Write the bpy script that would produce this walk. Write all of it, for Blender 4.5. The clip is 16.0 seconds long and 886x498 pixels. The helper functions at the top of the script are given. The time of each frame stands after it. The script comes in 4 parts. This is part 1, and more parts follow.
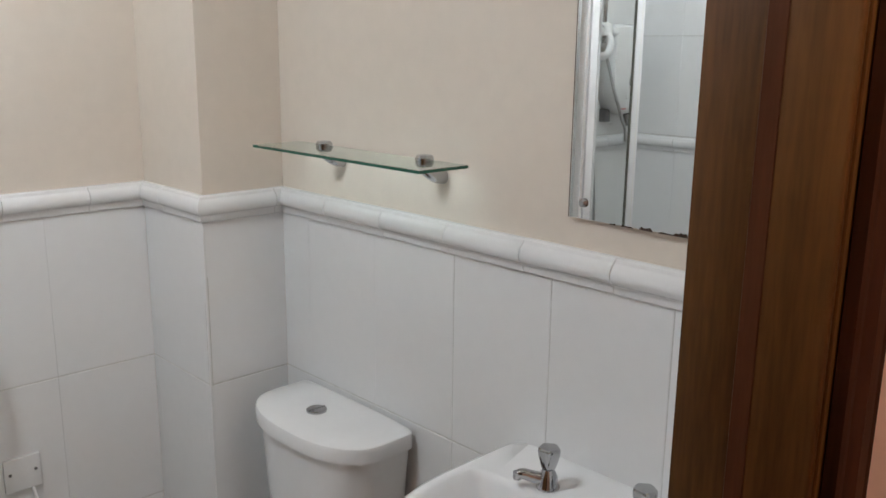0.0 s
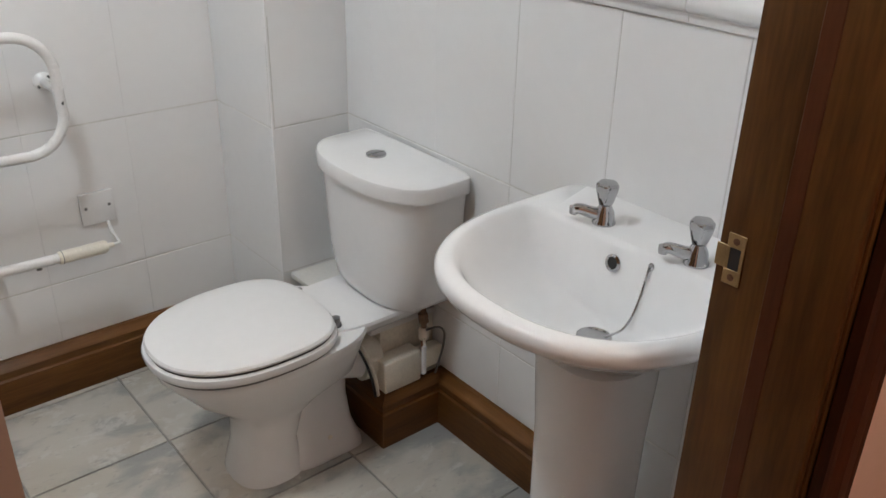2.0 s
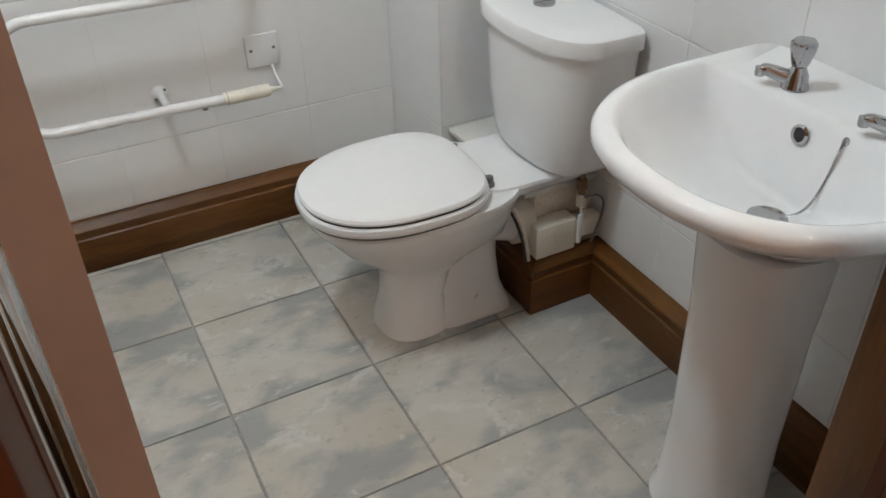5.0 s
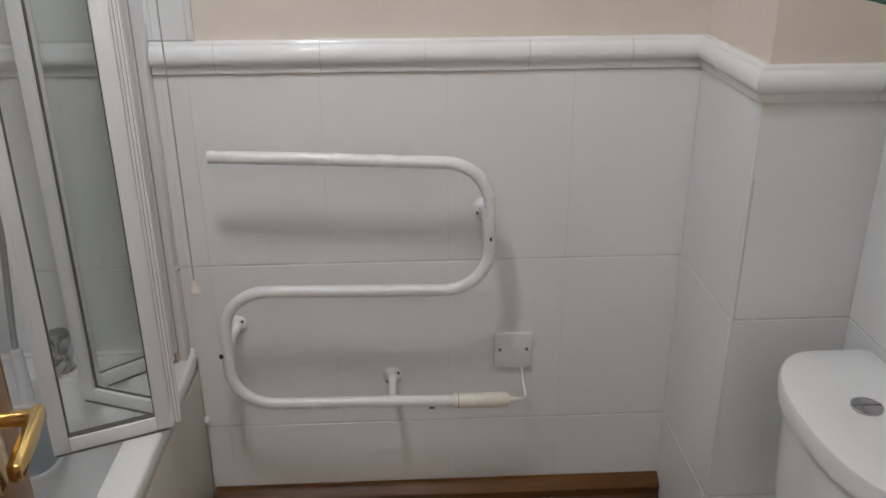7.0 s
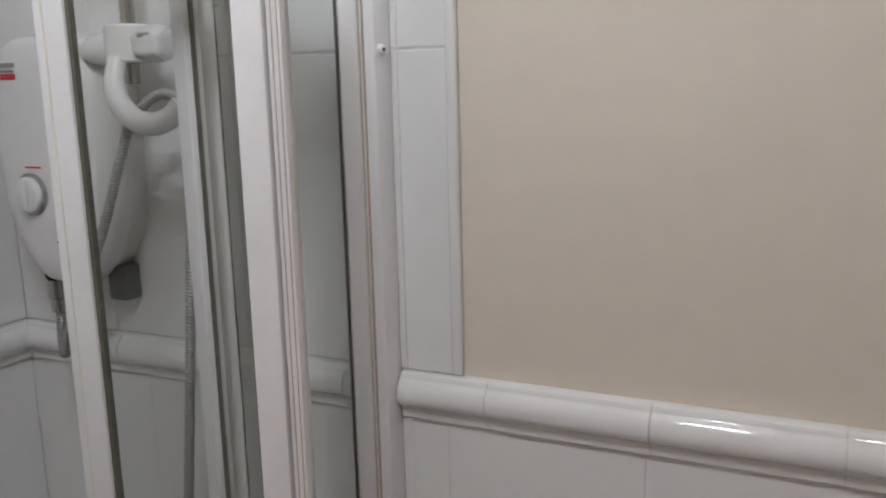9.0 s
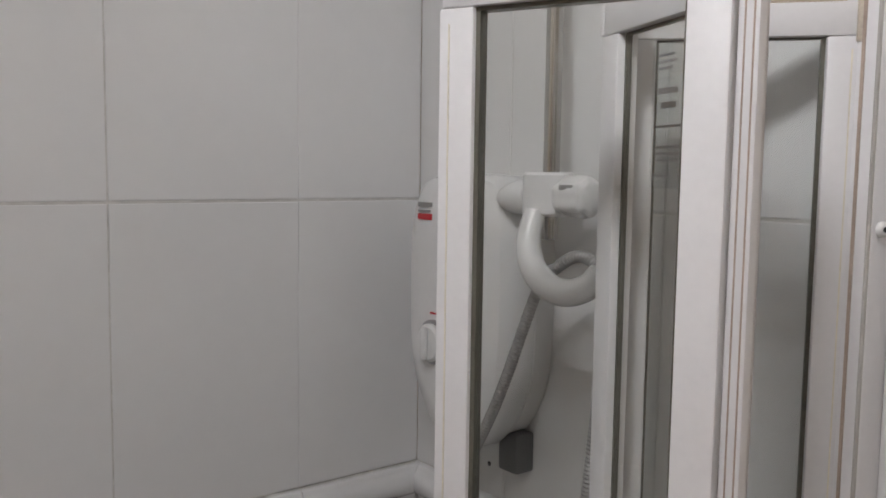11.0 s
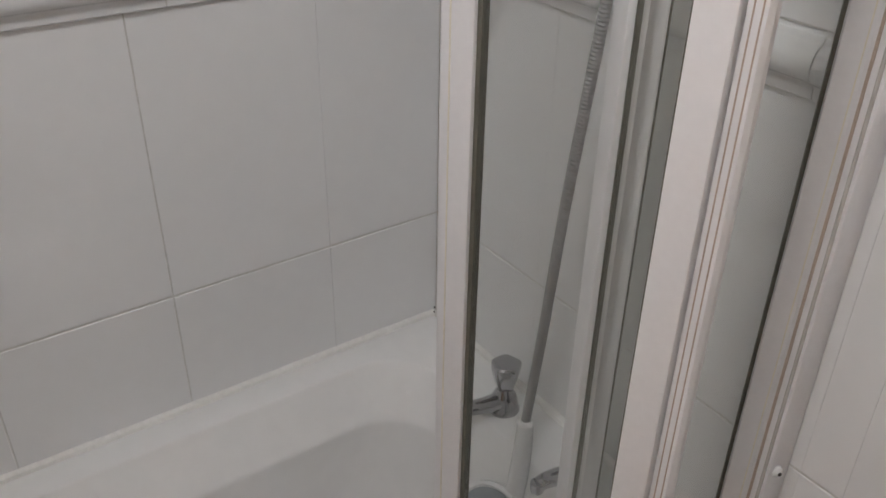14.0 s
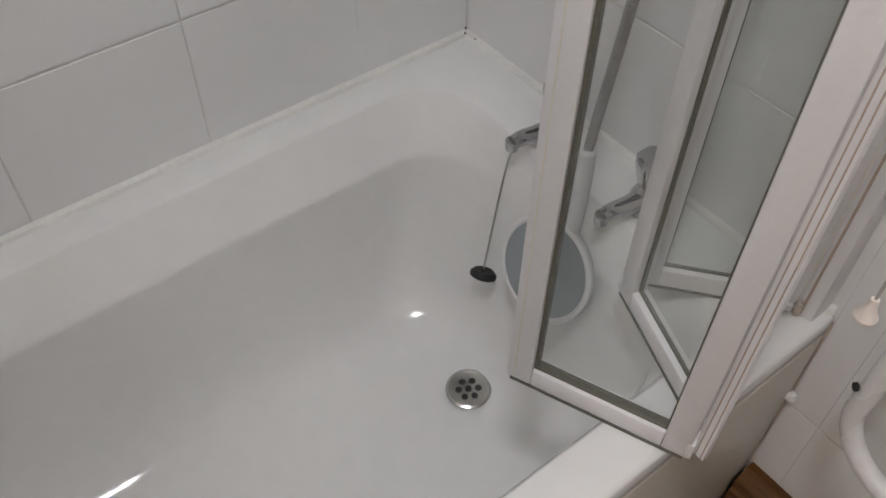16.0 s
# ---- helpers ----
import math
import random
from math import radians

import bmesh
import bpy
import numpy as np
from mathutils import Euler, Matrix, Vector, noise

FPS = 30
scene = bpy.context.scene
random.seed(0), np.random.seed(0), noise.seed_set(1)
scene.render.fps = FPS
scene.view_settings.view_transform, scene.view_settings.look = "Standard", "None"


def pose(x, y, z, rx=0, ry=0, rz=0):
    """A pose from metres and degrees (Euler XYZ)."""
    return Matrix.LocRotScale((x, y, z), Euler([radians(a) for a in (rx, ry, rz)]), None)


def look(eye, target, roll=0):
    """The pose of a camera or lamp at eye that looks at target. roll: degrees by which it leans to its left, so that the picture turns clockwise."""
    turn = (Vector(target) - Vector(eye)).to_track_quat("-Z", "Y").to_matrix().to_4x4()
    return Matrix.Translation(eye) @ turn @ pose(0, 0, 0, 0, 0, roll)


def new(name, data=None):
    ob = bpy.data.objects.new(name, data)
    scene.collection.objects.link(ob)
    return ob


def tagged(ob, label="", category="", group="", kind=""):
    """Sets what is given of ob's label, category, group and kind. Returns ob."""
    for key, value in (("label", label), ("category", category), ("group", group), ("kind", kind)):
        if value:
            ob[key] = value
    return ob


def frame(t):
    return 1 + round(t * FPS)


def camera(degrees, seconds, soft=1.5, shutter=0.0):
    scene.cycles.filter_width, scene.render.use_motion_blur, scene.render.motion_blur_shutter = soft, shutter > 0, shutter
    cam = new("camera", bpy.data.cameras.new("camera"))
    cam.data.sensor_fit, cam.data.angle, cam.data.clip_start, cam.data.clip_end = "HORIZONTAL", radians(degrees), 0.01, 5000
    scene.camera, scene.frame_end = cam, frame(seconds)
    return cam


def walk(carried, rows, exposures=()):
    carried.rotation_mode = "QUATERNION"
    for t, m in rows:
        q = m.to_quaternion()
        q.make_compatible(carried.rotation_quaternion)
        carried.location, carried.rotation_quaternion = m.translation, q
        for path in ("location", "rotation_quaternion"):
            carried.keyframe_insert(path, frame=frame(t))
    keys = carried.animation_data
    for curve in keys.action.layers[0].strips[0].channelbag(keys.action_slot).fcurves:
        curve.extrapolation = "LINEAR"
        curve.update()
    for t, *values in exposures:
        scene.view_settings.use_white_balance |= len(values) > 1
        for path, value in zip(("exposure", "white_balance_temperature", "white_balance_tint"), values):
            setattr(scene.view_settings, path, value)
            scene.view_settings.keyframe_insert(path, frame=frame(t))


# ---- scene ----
cam = camera(54.6, 16.0, shutter=0.15)
PATH = [
    (0, (-1.186, -2.114, 1.524), (0.167, -0.712, 1.073), 0.7),
    (0.5, (-1.189, -2.122, 1.499), (0.121, -0.724, 0.922), 0.8),
    (1, (-1.198, -2.123, 1.465), (0.063, -0.739, 0.762), 0.9),
    (1.5, (-1.187, -2.125, 1.43), (0.01, -0.741, 0.622), 1.0),
    (2, (-1.192, -2.13, 1.408), (-0.045, -0.757, 0.514), 1.3),
    (2.5, (-1.198, -2.129, 1.385), (-0.135, -0.762, 0.384), 1.2),
    (3, (-1.196, -2.131, 1.362), (-0.19, -0.81, 0.248), 1.3),
    (5.5, (-1.045, -2.046, 1.352), (-0.444, -0.515, 0.215), 0.1),
    (6, (-0.954, -1.921, 1.403), (-0.488, -0.185, 0.526), 1.2),
    (6.5, (-0.894, -1.798, 1.445), (-0.547, -0.011, 0.616), 0.7),
    (7, (-0.82, -1.679, 1.467), (-0.732, 0.156, 0.677), -0.3),
    (7.5, (-0.805, -1.481, 1.492), (-0.77, 0.415, 0.855), -1.0),
    (8, (-0.830, -1.265, 1.518), (-0.856, 0.664, 0.992), -1.56),
    (8.5, (-0.792, -1.094, 1.516), (-1.120, 0.824, 1.053), -2.46),
    (9, (-0.785, -0.938, 1.551), (-1.634, 0.832, 1.172), -1.46),
    (9.5, (-0.816, -0.872, 1.591), (-1.978, 0.717, 1.239), -3.23),
    (10, (-0.926, -0.805, 1.665), (-2.277, 0.661, 1.499), -1.49),
    (10.2, (-0.945, -0.790, 1.678), (-2.364, 0.615, 1.554), -0.91),
    (12.3, (-0.950, -0.709, 1.521), (-2.642, 0.252, 1.059), 0.38),
    (12.5, (-0.954, -0.698, 1.511), (-2.579, 0.297, 0.905), 0.48),
    (13, (-0.955, -0.717, 1.480), (-2.481, 0.295, 0.674), 1.0),
    (13.5, (-0.951, -0.729, 1.445), (-2.413, 0.276, 0.523), 1.14),
    (14, (-0.954, -0.726, 1.420), (-2.348, 0.261, 0.378), 1.06),
    (14.5, (-0.958, -0.707, 1.404), (-2.270, 0.248, 0.236), 0.65),
    (15, (-0.994, -0.709, 1.374), (-2.195, 0.181, 0.045), -0.31),
    (15.5, (-1.045, -0.731, 1.349), (-2.124, 0.139, -0.092), 1.01),
    (16, (-1.096, -0.760, 1.330), (-2.122, 0.061, -0.179), 1.24),
]
EXPOSURES = [(0, 0.25, 6450, 9), (1.5, 0.39, 6450, 9), (3, 0.75, 6450, 9), (5.5, 0.53, 6330, 5.5), (6, 0.20, 6500, 10), (7, 0.02, 6550, 11), (8, -0.35, 6620, 13.5), (9, -0.49, 6680, 13),
             (10, -0.74, 6900, 15.5), (12.5, -0.27, 6930, 15.5), (14, 0.04, 6880, 15), (16, 0.20, 6800, 14.5)]
walk(cam, [(t, look(eye, target, roll)) for t, eye, target, roll in PATH], EXPOSURES)

# ---------------------------------------------------------------- world and light
world = bpy.data.worlds.new("world")
world.use_nodes = True
world.node_tree.nodes["Background"].inputs[0].default_value = (0.5, 0.45, 0.4, 1)
world.node_tree.nodes["Background"].inputs[1].default_value = 0.05
scene.world = world
TUBE_POWER = 195.0
# strength of the added hall light, which stays out of view
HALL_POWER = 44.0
LAMP = (-1.085, -0.865, 2.36)

# ---------------------------------------------------------------- materials
def nodes_of(name):
    m = bpy.data.materials.new(name)
    m.use_nodes = True
    return m, m.node_tree.nodes, m.node_tree.links


def plain(name, colour, rough=0.5, metal=0.0, vary=0.04, scale=6.0, bump=0.0, bump_scale=60.0, coat=0.0, spec=0.5):
    """A surface with soft colour variation at two scales, uneven gloss and fine relief."""
    m, n, l = nodes_of(name)
    b = n["Principled BSDF"]
    b.inputs["Roughness"].default_value = rough
    b.inputs["Metallic"].default_value = metal
    b.inputs["Specular IOR Level"].default_value = spec
    b.inputs["Coat Weight"].default_value = coat
    b.inputs["Coat Roughness"].default_value = 0.08
    tc = n.new("ShaderNodeTexCoord")
    big, fine = n.new("ShaderNodeTexNoise"), n.new("ShaderNodeTexNoise")
    big.inputs["Scale"].default_value, fine.inputs["Scale"].default_value = scale, scale * 11
    for t in (big, fine):
        l.new(tc.outputs["Object"], t.inputs["Vector"])
        t.inputs["Detail"].default_value = 4
    add = n.new("ShaderNodeMath"); add.operation = "ADD"
    l.new(big.outputs["Fac"], add.inputs[0]); l.new(fine.outputs["Fac"], add.inputs[1])
    ramp = n.new("ShaderNodeMapRange")
    ramp.inputs["From Min"].default_value, ramp.inputs["From Max"].default_value = 0.7, 1.3
    ramp.inputs["To Min"].default_value, ramp.inputs["To Max"].default_value = 1 - vary, 1 + vary
    l.new(add.outputs[0], ramp.inputs["Value"])
    mul = n.new("ShaderNodeVectorMath"); mul.operation = "SCALE"
    mul.inputs[0].default_value = colour
    l.new(ramp.outputs["Result"], mul.inputs["Scale"])
    l.new(mul.outputs["Vector"], b.inputs["Base Color"])
    rr = n.new("ShaderNodeMapRange")
    rr.inputs["To Min"].default_value, rr.inputs["To Max"].default_value = max(0.02, rough * 0.75), min(1, rough * 1.25)
    l.new(big.outputs["Fac"], rr.inputs["Value"])
    l.new(rr.outputs["Result"], b.inputs["Roughness"])
    if bump:
        bt = n.new("ShaderNodeTexNoise")
        bt.inputs["Scale"].default_value, bt.inputs["Detail"].default_value = bump_scale, 3
        l.new(tc.outputs["Object"], bt.inputs["Vector"])
        bp = n.new("ShaderNodeBump")
        bp.inputs["Strength"].default_value, bp.inputs["Distance"].default_value = 1.0, bump
        l.new(bt.outputs["Fac"], bp.inputs["Height"])
        l.new(bp.outputs["Normal"], b.inputs["Normal"])
    return m


def wood(name, axis, dark=(0.046, 0.0160, 0.0028), light=(0.162, 0.066, 0.0140), rough=0.36):
    """Stained, varnished pine with the grain along one axis."""
    m, n, l = nodes_of(name)
    b = n["Principled BSDF"]
    b.inputs["Specular IOR Level"].default_value = 0.22
    tc, mp = n.new("ShaderNodeTexCoord"), n.new("ShaderNodeMapping")
    s = [1.0, 1.0, 1.0]; s[axis] = 0.09
    mp.inputs["Scale"].default_value = s
    l.new(tc.outputs["Object"], mp.inputs["Vector"])
    warp = n.new("ShaderNodeTexNoise"); warp.inputs["Scale"].default_value = 14; warp.inputs["Detail"].default_value = 5
    fine = n.new("ShaderNodeTexNoise"); fine.inputs["Scale"].default_value = 190; fine.inputs["Detail"].default_value = 3
    knot = n.new("ShaderNodeTexVoronoi"); knot.inputs["Scale"].default_value = 3.5
    for t in (warp, fine):
        l.new(mp.outputs["Vector"], t.inputs["Vector"])
    l.new(tc.outputs["Object"], knot.inputs["Vector"])
    mix = n.new("ShaderNodeMath"); mix.operation = "MULTIPLY_ADD"
    l.new(fine.outputs["Fac"], mix.inputs[0]); mix.inputs[1].default_value = 0.32
    l.new(warp.outputs["Fac"], mix.inputs[2])
    ramp = n.new("ShaderNodeValToRGB")
    ramp.color_ramp.elements[0].position, ramp.color_ramp.elements[1].position = 0.42, 0.86
    ramp.color_ramp.elements[0].color, ramp.color_ramp.elements[1].color = (*dark, 1), (*light, 1)
    l.new(mix.outputs[0], ramp.inputs["Fac"])
    kr = n.new("ShaderNodeMapRange")
    kr.inputs["From Min"].default_value, kr.inputs["From Max"].default_value = 0.0, 0.09
    kr.inputs["To Min"].default_value, kr.inputs["To Max"].default_value = 0.35, 1.0
    l.new(knot.outputs["Distance"], kr.inputs["Value"])
    mul = n.new("ShaderNodeVectorMath"); mul.operation = "SCALE"
    l.new(ramp.outputs["Color"], mul.inputs[0]); l.new(kr.outputs["Result"], mul.inputs["Scale"])
    l.new(mul.outputs["Vector"], b.inputs["Base Color"])
    rr = n.new("ShaderNodeMapRange")
    rr.inputs["To Min"].default_value, rr.inputs["To Max"].default_value = rough * 0.8, rough * 1.5
    l.new(warp.outputs["Fac"], rr.inputs["Value"]); l.new(rr.outputs["Result"], b.inputs["Roughness"])
    bp = n.new("ShaderNodeBump"); bp.inputs["Distance"].default_value = 0.0006; bp.inputs["Strength"].default_value = 0.6
    l.new(mix.outputs[0], bp.inputs["Height"]); l.new(bp.outputs["Normal"], b.inputs["Normal"])
    return m


def floor_tile_material():
    """Printed stone-look ceramic: beige ground, soft blue-grey clouds, pale ragged flakes and dark flecks."""
    m, n, l = nodes_of("floor_tile")
    b = n["Principled BSDF"]
    b.inputs["Roughness"].default_value = 0.34
    tc, info = n.new("ShaderNodeTexCoord"), n.new("ShaderNodeObjectInfo")
    off = n.new("ShaderNodeVectorMath"); off.operation = "MULTIPLY_ADD"
    cmb = n.new("ShaderNodeCombineXYZ")
    l.new(info.outputs["Random"], cmb.inputs[2])
    off.inputs[1].default_value = (0.0, 0.0, 0.22)
    l.new(cmb.outputs[0], off.inputs[0]); l.new(tc.outputs["Object"], off.inputs[2])
    mp = n.new("ShaderNodeMapping"); mp.inputs["Rotation"].default_value = (0, 0, 0.35); mp.inputs["Scale"].default_value = (0.75, 1.15, 1.0)
    l.new(off.outputs[0], mp.inputs["Vector"])

    def cloud(scale, detail, rough, warp, shift):
        t = n.new("ShaderNodeTexNoise")
        t.inputs["Scale"].default_value, t.inputs["Detail"].default_value = scale, detail
        t.inputs["Roughness"].default_value, t.inputs["Distortion"].default_value = rough, warp
        v = n.new("ShaderNodeVectorMath"); v.operation = "ADD"; v.inputs[1].default_value = (shift, shift * 1.7, shift * 0.3)
        l.new(mp.outputs["Vector"], v.inputs[0]); l.new(v.outputs[0], t.inputs["Vector"])
        return t.outputs["Fac"]

    def step(value, lo, hi, top):
        r = n.new("ShaderNodeMapRange"); r.interpolation_type = "SMOOTHSTEP"
        r.inputs["From Min"].default_value, r.inputs["From Max"].default_value, r.inputs["To Max"].default_value = lo, hi, top
        l.new(value, r.inputs["Value"])
        return r.outputs["Result"]

    def over(fac, base, colour):
        x = n.new("ShaderNodeMix"); x.data_type = "RGBA"
        l.new(fac, x.inputs[0])
        if base is None:
            x.inputs[6].default_value = (0.475, 0.436, 0.375, 1)
        else:
            l.new(base, x.inputs[6])
        x.inputs[7].default_value = (*colour, 1)
        return x.outputs[2]

    c = over(step(cloud(5.0, 3, 0.5, 0.2, 3.1), 0.38, 0.66, 0.8), None, (0.55, 0.525, 0.48))
    c = over(step(cloud(6.0, 5, 0.52, 0.3, 0.0), 0.45, 0.62, 0.92), c, (0.305, 0.304, 0.294))
    c = over(step(cloud(11.0, 8, 0.66, 0.4, 7.3), 0.55, 0.63, 0.65), c, (0.60, 0.585, 0.55))
    c = over(step(cloud(38.0, 6, 0.7, 0.2, 11.0), 0.56, 0.69, 0.40), c, (0.22, 0.215, 0.205))
    l.new(c, b.inputs["Base Color"])
    bp = n.new("ShaderNodeBump"); bp.inputs["Distance"].default_value = 0.0008
    l.new(cloud(60.0, 4, 0.6, 0.0, 1.0), bp.inputs["Height"]); l.new(bp.outputs["Normal"], b.inputs["Normal"])
    return m


def glass(name, tint):
    """Clear flat glass: tinted see-through with Fresnel gloss."""
    m, n, l = nodes_of(name)
    n.remove(n["Principled BSDF"])
    clear, gloss, mix, fr = n.new("ShaderNodeBsdfTransparent"), n.new("ShaderNodeBsdfGlossy"), n.new("ShaderNodeMixShader"), n.new("ShaderNodeLayerWeight")
    clear.inputs["Color"].default_value = (*tint, 1)
    gloss.inputs["Roughness"].default_value = 0.0
    power, amount = n.new("ShaderNodeMath"), n.new("ShaderNodeMath")
    power.operation, amount.operation = "POWER", "MULTIPLY_ADD"
    power.inputs[1].default_value = 4.0
    amount.inputs[1].default_value, amount.inputs[2].default_value = 0.6, 0.035
    l.new(fr.outputs["Facing"], power.inputs[0]); l.new(power.outputs[0], amount.inputs[0]); l.new(amount.outputs[0], mix.inputs[0]); l.new(clear.outputs[0], mix.inputs[1]); l.new(gloss.outputs[0], mix.inputs[2])
    l.new(mix.outputs[0], n["Material Output"].inputs["Surface"])
    return m


def solid_glass(name, tint):
    m, n, l = nodes_of(name)
    b = n["Principled BSDF"]
    b.inputs["Base Color"].default_value = (*tint, 1)
    b.inputs["Transmission Weight"].default_value = 1.0
    b.inputs["Roughness"].default_value = 0.0
    b.inputs["IOR"].default_value = 1.5
    return m


def glow(name, colour, strength):
    m, n, l = nodes_of(name)
    b = n["Principled BSDF"]
    b.inputs["Base Color"].default_value = (0.8, 0.8, 0.8, 1)
    b.inputs["Emission Color"].default_value = (*colour, 1)
    b.inputs["Emission Strength"].default_value = strength
    return m


TILE = plain("glazed_tile", (0.80, 0.80, 0.80), 0.04, vary=0.012, scale=3, bump=0.00012, bump_scale=9)
GROUT = plain("grout", (0.64, 0.63, 0.605), 0.9, vary=0.16, scale=5, bump=0.0006, bump_scale=300)
FLOOR_GROUT = plain("floor_grout", (0.30, 0.29, 0.27), 0.95, vary=0.3, scale=9, bump=0.0008, bump_scale=300)
PAINT = plain("cream_paint", (0.73, 0.65, 0.565), 0.7, vary=0.025, scale=2.5, bump=0.00018, bump_scale=140)
PINK = plain("pink_paint", (0.72, 0.50, 0.40), 0.75, vary=0.03, scale=2.5, bump=0.0002, bump_scale=140)
CEIL = plain("ceiling_paint", (0.82, 0.81, 0.79), 0.85, vary=0.02, bump=0.0008, bump_scale=90)
CARPET = plain("carpet", (0.16, 0.11, 0.09), 1.0, vary=0.3, scale=30, bump=0.003, bump_scale=500)
CERAMIC = plain("white_ceramic", (0.82, 0.82, 0.82), 0.05, vary=0.012, scale=4)
SEAT = plain("white_seat_plastic", (0.80, 0.80, 0.80), 0.22, vary=0.015, scale=4)
ENAMEL = plain("white_acrylic", (0.80, 0.795, 0.785), 0.075, vary=0.02, scale=3)
PANEL = plain("bath_panel_plastic", (0.58, 0.54, 0.48), 0.35, vary=0.03, scale=4, bump=0.0005, bump_scale=30)
WHITE_METAL = plain("white_powder_coat", (0.78, 0.77, 0.76), 0.28, vary=0.03, scale=12)
FRAME = plain("white_aluminium", (0.80, 0.79, 0.80), 0.34, vary=0.02, scale=14)
SEAL = plain("yellowed_seal", (0.58, 0.51, 0.42), 0.5, vary=0.15, scale=30)
RUBBED = plain("brown_seal_line", (0.46, 0.36, 0.30), 0.6, vary=0.15, scale=30)
GASKET = plain("dark_gasket", (0.13, 0.125, 0.10), 0.5, vary=0.2, scale=30)
PLASTIC = plain("white_plastic", (0.78, 0.78, 0.78), 0.25, vary=0.02, scale=10)
CREAM = plain("aged_cream_plastic", (0.80, 0.755, 0.655), 0.4, vary=0.08, scale=18)
LEDGE = plain("off_white_painted_ledge", (0.70, 0.68, 0.64), 0.5, vary=0.06, scale=12)
CREAM_PAINT = plain("grubby_cream_boxing", (0.74, 0.68, 0.57), 0.55, vary=0.12, scale=12)
GREY = plain("grey_rubber", (0.30, 0.33, 0.35), 0.45, vary=0.06, scale=25)
DARKGREY = plain("dark_grey_plastic", (0.13, 0.13, 0.13), 0.4, vary=0.1, scale=30)
BLACK = plain("black_rubber", (0.02, 0.02, 0.02), 0.5, vary=0.2, scale=30)
CHROME = plain("chrome", (0.46, 0.46, 0.47), 0.05, metal=1, vary=0.03, scale=20)
STEEL = plain("brushed_steel", (0.50, 0.49, 0.47), 0.25, metal=1, vary=0.1, scale=30)
HOSE = plain("ribbed_chrome_hose", (0.38, 0.375, 0.37), 0.42, metal=0.5, vary=0.06, scale=30)
COPPER = plain("tarnished_copper", (0.22, 0.13, 0.08), 0.45, metal=0.8, vary=0.4, scale=40)
BRASS = plain("polished_brass", (0.83, 0.58, 0.22), 0.14, metal=1, vary=0.05, scale=30)
OLD_BRASS = plain("worn_brass_plate", (0.50, 0.38, 0.20), 0.5, metal=1, vary=0.15, scale=50)
RED = plain("red_label", (0.55, 0.02, 0.03), 0.4)
INK = plain("grey_ink", (0.30, 0.30, 0.30), 0.6)
CORD = plain("grey_cord", (0.42, 0.40, 0.38), 0.8, vary=0.1)
KNOB = plain("pale_pink_plastic", (0.80, 0.72, 0.66), 0.35)
SILICONE = plain("white_silicone", (0.79, 0.78, 0.75), 0.4, vary=0.06, scale=12)
PAPER = glass("clear_sticker", (0.95, 0.96, 0.955))
MIRROR = plain("mirror_silver", (0.86, 0.88, 0.87), 0.0, metal=1, vary=0.0)
RUST = plain("blackened_silvering", (0.05, 0.025, 0.012), 0.7, vary=0.5, scale=60)
WOOD_X, WOOD_Y, WOOD_Z = wood("pine_along_x", 0), wood("pine_along_y", 1), wood("pine_upright", 2, (0.037, 0.0130, 0.0025), (0.132, 0.053, 0.0120))
DOOR_WOOD = wood("door_pine", 2, (0.13, 0.06, 0.025), (0.36, 0.19, 0.09), 0.24)
EDGE_WOOD = plain("reddish_door_edge", (0.36, 0.25, 0.20), 0.55, vary=0.05, scale=4)
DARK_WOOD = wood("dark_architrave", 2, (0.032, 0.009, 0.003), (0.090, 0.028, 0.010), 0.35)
FLOOR_TILE = floor_tile_material()
PANE = glass("screen_glass", (0.950, 0.957, 0.950))
GREEN_EDGE = plain("green_glass_edge", (0.02, 0.10, 0.065), 0.12, vary=0.2, scale=12)
SHELF_GLASS = solid_glass("shelf_glass", (0.74, 0.91, 0.85))
TUBE = glow("lamp_tube", (0.93, 1.0, 1.06), TUBE_POWER)
HALL_GLOW = glow("unseen_hall_bulb", (1.0, 0.88, 0.76), HALL_POWER)

# ---------------------------------------------------------------- mesh helpers
def root_of(ob):
    return ob if ob.parent is None else root_of(ob.parent)


def thing(name, at, label, category, group="", kind=""):
    ob = new(name)
    ob.empty_display_size = 0.05
    ob.location = at
    return tagged(ob, label, category, group, kind)


def link(name, bm, material, smooth=True, angle=35):
    me = bpy.data.meshes.new(name)
    bmesh.ops.recalc_face_normals(bm, faces=bm.faces)
    bm.to_mesh(me)
    bm.free()
    me.materials.append(material)
    if smooth:
        for p in me.polygons:
            p.use_smooth = True
        me.set_sharp_from_angle(angle=radians(angle))
    return me


def part(name, bm, material, parent=None, label="", smooth=True, angle=35):
    """One mesh object, built in world metres, under a thing or a part."""
    if parent is not None:
        base = root_of(parent).location
        bmesh.ops.translate(bm, verts=bm.verts, vec=-base)
    ob = new(name, link(name, bm, material, smooth, angle))
    if parent is not None:
        ob.parent = parent
    if label:
        ob["label"] = label
    return ob


def box(bm, lo, hi, bevel=0.0, seg=2):
    r = bmesh.ops.create_cube(bm, size=1)
    vs = r["verts"]
    for v in vs:
        v.co = Vector([lo[i] + (v.co[i] + 0.5) * (hi[i] - lo[i]) for i in range(3)])
    if bevel:
        es = list({e for v in vs for e in v.link_edges})
        bmesh.ops.bevel(bm, geom=es, offset=bevel, segments=seg, profile=0.5, affect="EDGES")
    return bm


def boxed(lo, hi, bevel=0.0, seg=2):
    return box(bmesh.new(), lo, hi, bevel, seg)


